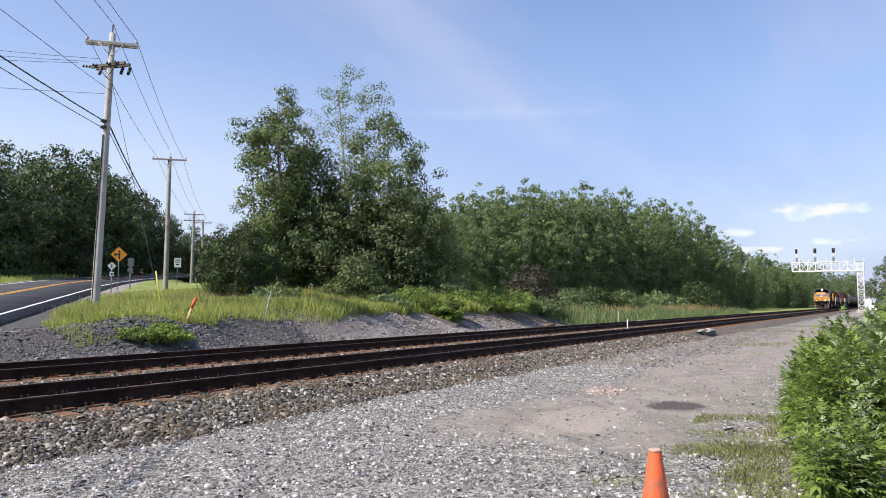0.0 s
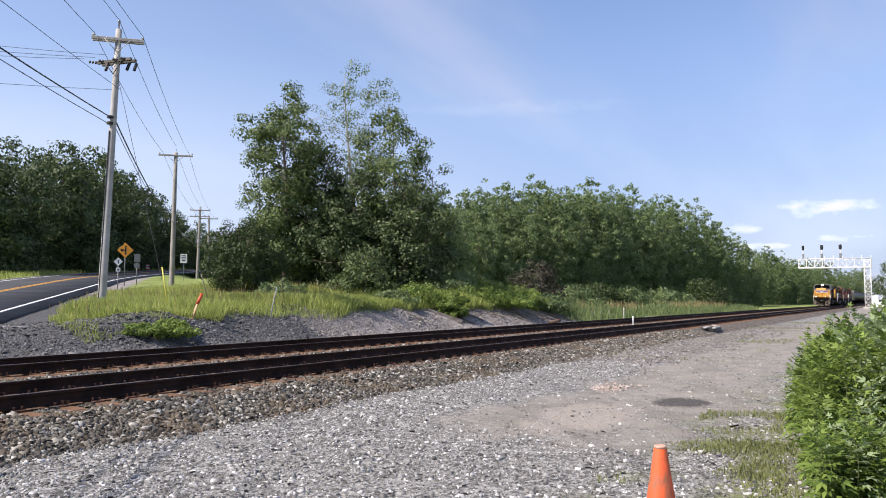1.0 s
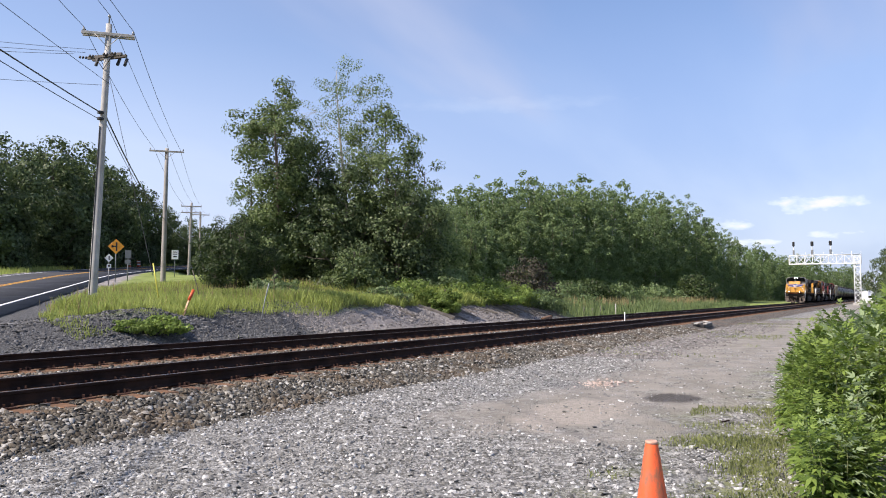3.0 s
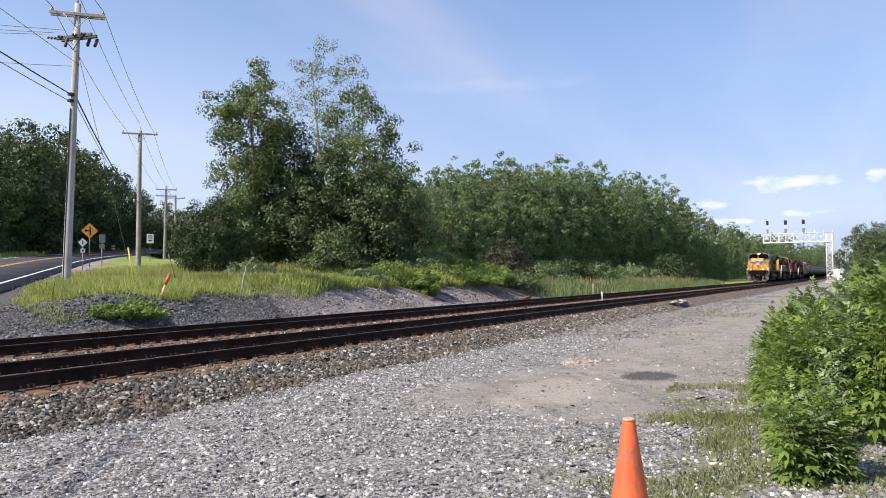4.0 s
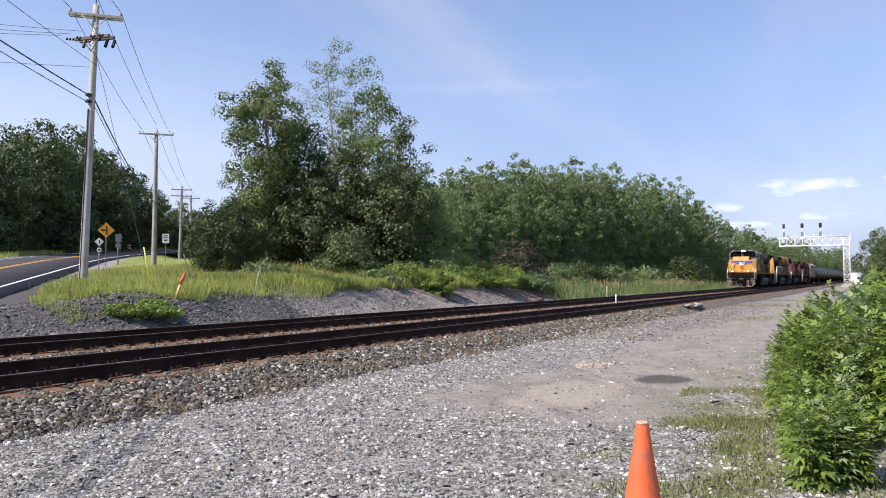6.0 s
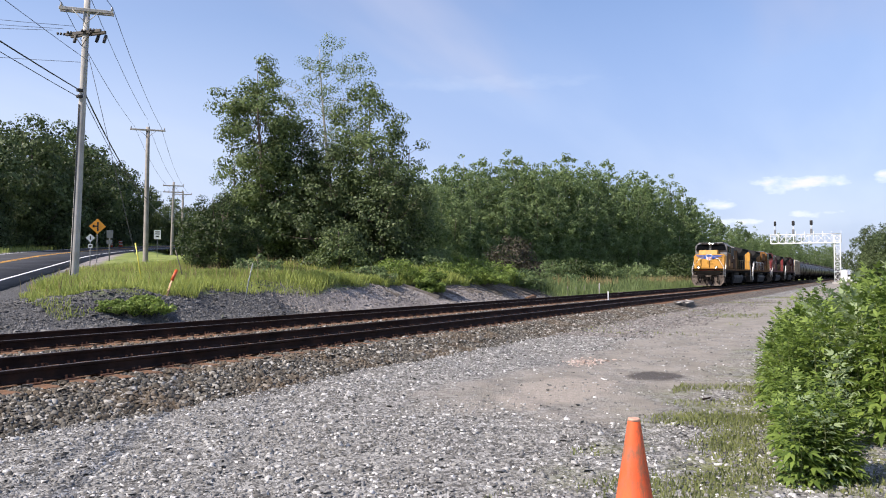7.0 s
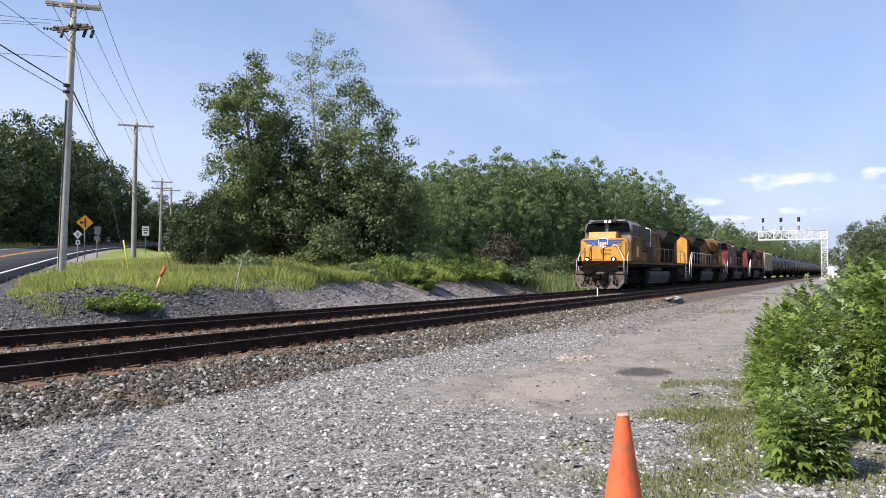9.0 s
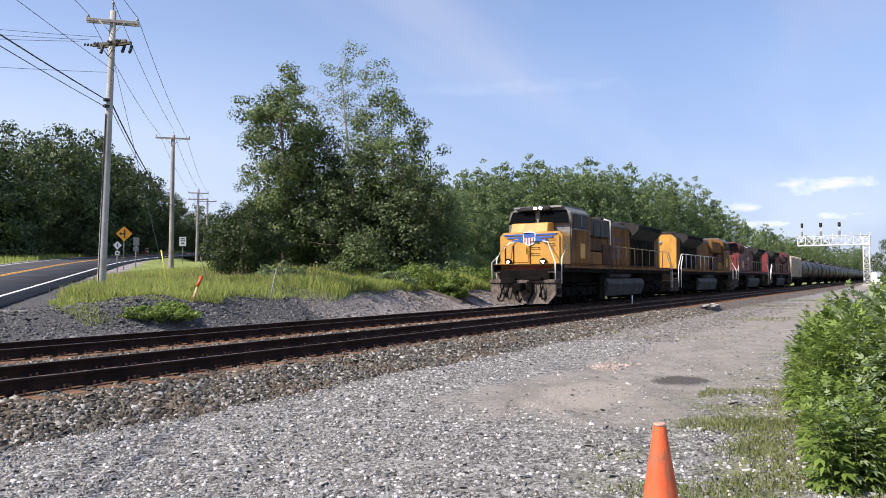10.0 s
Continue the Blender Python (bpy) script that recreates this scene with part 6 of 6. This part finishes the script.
wire(arm_end(P0, -1.0, 10.4), arm_end(P1T, 0.1, 10.0), 0.5, 0.010)
for k, (dz, z1) in enumerate(((11.30, 14.1), (11.15, 13.5), (11.05, 12.8))):
    wire((18.0 - 0.3 * k, 26.9 + 0.25 * k, dz), (2.0, 44.0, z1), 0.7, 0.009)
wire((18.3, 26.9, 9.95), (2.0, 44.0, 11.2), 0.4, 0.009)
# guy wire of the first pole with its yellow guard
wire((18.42, 26.78, 10.7), (18.62, 23.9, 2.3), 0.0, 0.010, "thin steel guy wire from the pole")
guy = thing("guy_guard", "yellow plastic guard on the pole's guy wire", "guy guard", pose(18.62, 23.9, 0))
bm = bmesh.new()
tube(bm, [(0, 0, 2.75), (0.03, -0.12, 2.2), (0.10, -0.35, ground_z(18.7, 23.5) - 0.1)], 0.024, 8)
part("sleeve", bm, POST_YELLOW, guy)


# ---- signs and stakes ----
def sign(kind, x, y, z, w, h, label, face, diamond=False, draw=None, post_h=None, group=""):
    """A road sign on a steel post; the plate looks back down the road."""
    g = ground_z(x, y)
    s = thing("road_sign", label, "road sign", pose(x, y, g, 0, 0, math.degrees(math.atan2(y, x)) - 90), group)
    c = z - g
    bm = bmesh.new()
    tube(bm, [(0, 0.05, -0.2), (0, 0.05, c + h * 0.4)], 0.03, 6)
    part("post", bm, SIGN_BACK, s)
    bm = bmesh.new()
    spin = Matrix.Translation((0, 0, c)) @ Matrix.Rotation(radians(45 if diamond else 0), 4, "Y")
    box(bm, (-w / 2, -0.004, -h / 2), (w / 2, 0.004, h / 2), 0.002, 0, spin)
    plate = part("plate", bm, face, s)
    for nm, lo, hi in draw or ():
        bm = bmesh.new()
        box(bm, (lo[0], -0.012, lo[1] + c), (hi[0], -0.006, hi[1] + c))
        part(nm, bm, SIGN_BLACK, plate)
    return s


sign("dia", 33.05, 46.4, 4.90, 0.76, 0.76, "yellow-orange diamond side-road warning sign", SIGN_ORANGE, True,
     [("arrow_stem", (-0.02, -0.31), (0.075, 0.30)), ("arrow_branch", (-0.30, -0.04), (-0.02, 0.05)), ("arrow_mark", (-0.30, -0.08), (-0.18, 0.09))])
sign("white_dia", 29.85, 42.58, 3.87, 0.38, 0.38, "small white diamond sign on a post", SIGN_WHITE, True, [("mark", (-0.03, -0.12), (0.03, 0.12))])
sign("plate", 29.80, 42.50, 3.36, 0.25, 0.25, "small square white plate below a sign", SIGN_WHITE, False, [("mark", (-0.06, -0.06), (0.06, 0.06))])
sign("white", 44.4, 54.1, 5.05, 0.56, 0.80, "white rectangular sign with two rows of black writing", SIGN_WHITE, False,
     [("writing_bar", (-0.2, 0.20), (0.2, 0.28)), ("writing_bar", (-0.2, 0.02), (0.2, 0.10)), ("writing_bar", (-0.14, -0.22), (0.14, -0.10))])
sign("route", 35.5, 48.4, 4.52, 0.42, 0.60, "grey route marker sign seen in shade", SIGN_BACK)
sign("route", 35.4, 48.3, 3.95, 0.38, 0.32, "grey route marker plate seen in shade", SIGN_BACK)
sign("far", 50.4, 82.9, 6.6, 0.80, 1.20, "grey sign under the trees beyond the road", SIGN_BACK)


def stake(name, label, base, top, r, material, tip=None, category="marker post"):
    s = thing(name, label, category, pose(*base))
    b, t = Vector((0, 0, -0.25)), Vector(top) - Vector(base)
    bm = bmesh.new()
    tube(bm, [b, t * 0.5, t], r, 8)
    part("shaft", bm, material, s)
    if tip:
        bm = bmesh.new()
        tube(bm, [t * 0.60, t * 1.01], r * 1.7, 10)
        part("sleeve", bm, tip, s)
    return s


PALE_WOOD = surface("pale_stake_wood", (0.50, 0.33, 0.20), 0.8, var=0.2)
GREY_METAL = surface("dull_grey_metal_post", (0.25, 0.27, 0.26), 0.6, 0.3, var=0.2)
z0 = ground_z(17.24, 20.6)
stake("marker_post", "leaning marker post with an orange sleeve", (17.24, 20.6, z0), (17.72, 20.6, z0 + 0.86), 0.033, PALE_WOOD, POST_ORANGE)
z0 = ground_z(20.93, 20.6)
stake("fence_post", "thin leaning grey metal post in the bank", (20.93, 20.6, z0), (21.36, 20.6, z0 + 1.36), 0.022, GREY_METAL)
z0 = ground_z(21.5, 24.5)
stake("stick", "thin dark leaning stick in the grass", (21.5, 24.5, z0), (21.0, 24.5, z0 + 1.3), 0.018, DEAD_WOOD, None, "stick")
for i, (x, h) in enumerate(((57.6, 0.95), (50.5, 0.8), (52.2, 0.7), (54.0, 0.85))):
    stake("stake", "pale grey stake at the edge of the reeds", (x, 18.6, 0.0), (x, 18.6, h), 0.045 if i == 0 else 0.025, CONCRETE if i == 0 else DEAD_WOOD, None, "stake")
stake("stake", "short white survey stake between the tracks", (39.3, 12.2, 0.12), (39.3, 12.2, 0.72), 0.03, SIGN_WHITE, None, "stake")


# fallen wood and a slab on the bank and beside the track
def plank(label, a, b, w, t, material, name="plank", category="plank"):
    a, b = Vector(a), Vector(b)
    bm = bmesh.new()
    L = (b - a).length
    box(bm, (0, -w / 2, 0), (L, w / 2, t), min(w, t) * 0.15)
    for v in bm.verts:
        v.co.z += 0.02 * math.sin(v.co.x * 3)
    ob = tagged(part(name, bm, material), label, category)
    ob.matrix_basis = Matrix.Translation(a) @ (b - a).to_track_quat("X", "Z").to_matrix().to_4x4()
    return ob


def on(x, y, up=0.0):
    return (x, y, ground_z(x, y) + up)


plank("old grey railway tie lying on the slope", on(29.4, 21.6), on(30.6, 19.9), 0.14, 0.12, DEAD_WOOD, "old_tie", "railway tie")
plank("old dark railway tie lying on the slope", on(33.8, 21.8), on(35.0, 20.2), 0.16, 0.14, DEAD_WOOD, "old_tie", "railway tie")
plank("discarded dark tie at the foot of the bank", (43.2, 18.6, ground_z(43.2, 18.6)), (45.2, 18.9, 0.12), 0.25, 0.2, TIE_WOOD, "old_tie", "railway tie")
for i in range(34):
    x = 34 + i * 0.45 + rng2.uniform(-0.3, 0.3)
    plank("weathered grey branch lying on the slope", on(x, 21.8 + rng2.uniform(-0.3, 0.3), 0.02), on(x + rng2.uniform(0.4, 1.6), 20.0 + rng2.uniform(-0.3, 0.3), 0.02), rng2.uniform(0.05, 0.13), 0.06, DEAD_WOOD, "branch", "branch")["group"] = "branches on the slope"
plank("pale concrete slab beside the far track", (60.0, 17.6, 0.06), (63.6, 17.6, 0.06), 0.5, 0.14, CONCRETE, "slab", "slab")
# junction box with scrap boards next to the near track
jb = thing("trackside_box", "low weathered trackside box with boards on top", "trackside box", pose(38.6, 8.05, 0.04, 0, 0, 3))
bm = bmesh.new()
box(bm, (-1.2, -0.28, 0.0), (1.25, 0.28, 0.19), 0.03)
part("base", bm, SIGNAL_BLACK, jb)
for x0, x1, y0, wide, z0, turn in ((-1.55, 0.9, -0.34, 0.17, 0.195, 3), (-1.2, 1.3, -0.13, 0.20, 0.20, -2), (-1.6, 0.6, 0.10, 0.16, 0.197, 4), (-0.7, 1.6, 0.26, 0.15, 0.20, -5), (-0.9, 0.5, -0.20, 0.14, 0.262, 14)):
    bm = bmesh.new()
    box(bm, (x0, y0, z0), (x1, y0 + wide, z0 + 0.055), 0.012, 0, Matrix.Rotation(radians(turn), 4, "Z"))
    part("board", bm, CONCRETE if turn > 0 else DEAD_WOOD, jb, "pale weathered board")
plank("rusty steel bar on the gravel", (9.95, 1.87, 0.012), (10.08, 1.8, 0.012), 0.025, 0.016, RUST, "bar", "steel bar")


# ---- pinkish rubble on the lot, barrels up the road ----
PINK_STONE = stones_mat("pinkish_rubble_stone", [(0.26, 0.20, 0.17), (0.40, 0.32, 0.28), (0.50, 0.43, 0.39)])
n = 130
x, y = 13.2 + RNG.normal(0, 0.34, n), 4.5 + RNG.normal(0, 0.22, n)
stones("rubble_stones", np.stack([x, y, height(x, y) + 0.01], -1), RNG.uniform(0.015, 0.05, n), PINK_STONE, 0.5, "scattered pinkish rubble on the dirt", "rubble")


def traffic_barrel(x, y):
    b = thing("traffic_barrel", "orange and white striped traffic barrel by the road", "traffic barrel", pose(x, y, ground_z(x, y)), "barrels by the road")
    for k, (z0, z1, r0, r1) in enumerate(((0.0, 0.3, 0.30, 0.28), (0.3, 0.5, 0.28, 0.265), (0.5, 0.7, 0.265, 0.25), (0.7, 0.85, 0.25, 0.24), (0.85, 1.0, 0.24, 0.22))):
        bm = bmesh.new()
        lathe(bm, [(r0, z0), (r1, z1)], 16)
        part("band", bm, SIGN_WHITE if k % 2 else POST_ORANGE, b)


traffic_barrel(66.2, 90.1)
traffic_barrel(68.6, 91.2)


# ---- signal bridge ----
def lattice(bm, a, b, w, h, cells, r):
    """A square truss from a to b: four chords, ladder rungs and diagonals."""
    a, b = Vector(a), Vector(b)
    d = (b - a).normalized()
    u = Vector((1, 0, 0))
    v = d.cross(u).normalized()
    corner = [(u * sx * w / 2 + v * sy * h / 2) for sx, sy in ((-1, -1), (1, -1), (1, 1), (-1, 1))]
    for c in corner:
        tube(bm, [a + c, b + c], r, 5)
    for k in range(cells + 1):
        p = a.lerp(b, k / cells)
        for i in range(4):
            tube(bm, [p + corner[i], p + corner[(i + 1) % 4]], r * 0.6, 4, cap=False)
        if k < cells:
            q = a.lerp(b, (k + 1) / cells)
            for i in range(4):
                j = (i + 1) % 4
                s, e = (corner[i], corner[j]) if k % 2 else (corner[j], corner[i])
                tube(bm, [p + s, q + e], r * 0.6, 4, cap=False)


def signal_bridge():
    g = thing("signal_bridge", "white lattice signal bridge spanning both tracks", "signal bridge", pose(155, 0, 0))
    bm = bmesh.new()
    lattice(bm, (0, 5.05, 0.35), (0, 5.05, 8.9), 1.0, 1.0, 9, 0.075)
    part("mast", bm, GALV, g)
    bm = bmesh.new()
    lattice(bm, (0, 4.4, 8.45), (0, 16.3, 8.45), 1.0, 1.6, 9, 0.075)
    part("boom", bm, GALV, g)
    bm = bmesh.new()
    box(bm, (-0.9, 4.2, -0.1), (0.9, 5.9, 0.38), 0.05)
    part("footing", bm, CONCRETE, g)
    bm = bmesh.new()
    box(bm, (-0.7, 4.4, 7.52), (0.7, 16.3, 7.60))
    for y in np.arange(4.4, 16.4, 1.5):
        tube(bm, [(-0.7, y, 7.6), (-0.7, y, 9.75)], 0.03, 4)
    part("gangway", bm, GALV, g)
    for y, size in ((15.5, 0.8), (12.35, 1.0), (9.3, 1.0)):
        bm = bmesh.new()
        tube(bm, [(0, y, 9.2), (0, y, 11.9)], 0.07, 6)
        mast = part("signal_mast", bm, GALV, g)
        bm = bmesh.new()
        box(bm, (-0.22, y - 0.26 * size, 10.95), (0.0, y + 0.26 * size, 11.85), 0.10)
        part("signal_head", bm, SIGNAL_BLACK, mast, "black signal head with hooded lamps")
        for z in (11.62, 11.36, 11.10):
            bm = bmesh.new()
            lathe(bm, [(0.11, 0.0), (0.13, 0.16), (0.12, 0.18)], 12, 0, Matrix.Translation((-0.20, y, z)) @ Matrix.Rotation(radians(-90), 4, "Y"))
            part("lamp_hood", bm, SIGNAL_BLACK, mast)
        bm = bmesh.new()
        box(bm, (-0.16, y - 0.20 * size, 9.35), (0.10, y + 0.20 * size, 10.25), 0.05)
        part("signal_case", bm, SIGN_BACK, mast, "grey signal case")
    return g


signal_bridge()


def dwarf_signal():
    s = thing("signal_post", "slim grey signal post with a round black head", "railway signal", pose(230, 4.25, 0))
    bm = bmesh.new()
    tube(bm, [(0, 0, 0), (0, 0, 7.4)], 0.10, 8)
    box(bm, (-0.4, -0.4, 0), (0.4, 0.4, 0.4), 0.04)
    part("post", bm, GALV, s)
    for z, r in ((7.2, 0.55), (5.2, 0.45)):
        bm = bmesh.new()
        lathe(bm, [(r, 0), (r, 0.08)], 18, 0, Matrix.Translation((-0.15, 0, z)) @ Matrix.Rotation(radians(-90), 4, "Y"))
        box(bm, (-0.16, -0.3, z - 0.9), (0.12, 0.3, z), 0.05)
        part("signal_head", bm, SIGNAL_BLACK, s)
    bm = bmesh.new()
    for y in (-0.25, 0.25):
        tube(bm, [(0.3, y, 0.2), (0.3, y, 6.6)], 0.03, 5)
    for k in range(16):
        tube(bm, [(0.3, -0.25, 0.4 + k * 0.4), (0.3, 0.25, 0.4 + k * 0.4)], 0.02, 4)
    part("ladder", bm, GALV, s)


dwarf_signal()
cab = thing("relay_cabinet", "white steel relay cabinet beside the signal bridge", "cabinet", pose(172, 4.4, 0))
bm = bmesh.new()
box(bm, (-0.6, -0.55, 0.25), (0.6, 0.55, 2.6), 0.04)
part("body", bm, GALV, cab)
bm = bmesh.new()
box(bm, (-0.63, -0.48, 0.4), (-0.60, 0.48, 2.45), 0.01)
part("door", bm, GALV, cab)
bm = bmesh.new()
box(bm, (-0.75, -0.7, -0.05), (0.75, 0.7, 0.27), 0.03)
part("plinth", bm, CONCRETE, cab)


def parked_truck():
    """A white utility truck far up the lane."""
    c = thing("pickup_truck", "white pickup truck parked far up the trackside lane", "truck", pose(245, 5.4, 0.0))
    bm = bmesh.new()
    prism(bm, [(0, 0.45), (5.2, 0.45), (5.2, 1.15), (2.9, 1.15), (2.6, 1.85), (1.5, 1.85), (1.05, 1.15), (0.05, 1.0)], -0.95, 0.95, "y")
    bmesh.ops.bevel(bm, geom=list(bm.edges), offset=0.06, segments=2, affect="EDGES")
    part("body", bm, GALV, c)
    bm = bmesh.new()
    prism(bm, [(1.10, 1.20), (1.50, 1.78), (1.46, 1.80), (1.05, 1.22)], -0.8, 0.8, "y")
    part("windshield", bm, CAB_GLASS, c)
    for x in (0.95, 4.1):
        for y in (-0.86, 0.86):
            bm = bmesh.new()
            lathe(bm, [(0.36, -0.11), (0.38, 0.0), (0.36, 0.11)], 16, 0, Matrix.Translation((x, y, 0.38)) @ Matrix.Rotation(radians(90), 4, "X"))
            part("tyre", bm, SIGNAL_BLACK, c)
    for y in (-0.72, 0.72):
        bm = bmesh.new()
        box(bm, (-0.03, y - 0.16, 0.78), (0.05, y + 0.16, 0.95), 0.02)
        part("headlight", bm, DITCH, c, "lit headlight")


parked_truck()


def motions():
    """The train rolls along the far track; wheels of the locomotives and of the hopper turn with it."""
    for ob, offset, back, length in TRAIN:
        if back:
            walk(ob, [(t, pose(s + offset + length, FAR, RAIL, 0, 0, 180)) for t, s in FRONT])
        else:
            walk(ob, [(t, pose(s + offset, FAR, RAIL)) for t, s in FRONT])
    back_units = {ob for ob, offset, back, length in TRAIN if back}
    times = [i / FPS for i in range(0, 301)]
    for w, x in WHEELS:
        if not w.parent.name.startswith("locomotive"):
            continue
        rows = []
        for t in times:
            s = float(np.interp(t, [a for a, b in FRONT], [b for a, b in FRONT]))
            turn = math.degrees((FRONT[0][1] - s) / WHEEL_R)
            rows.append((t, pose(x, 0, WHEEL_R, 0, turn if w.parent in back_units else -turn, 0)))
        walk(w, rows)


motions()
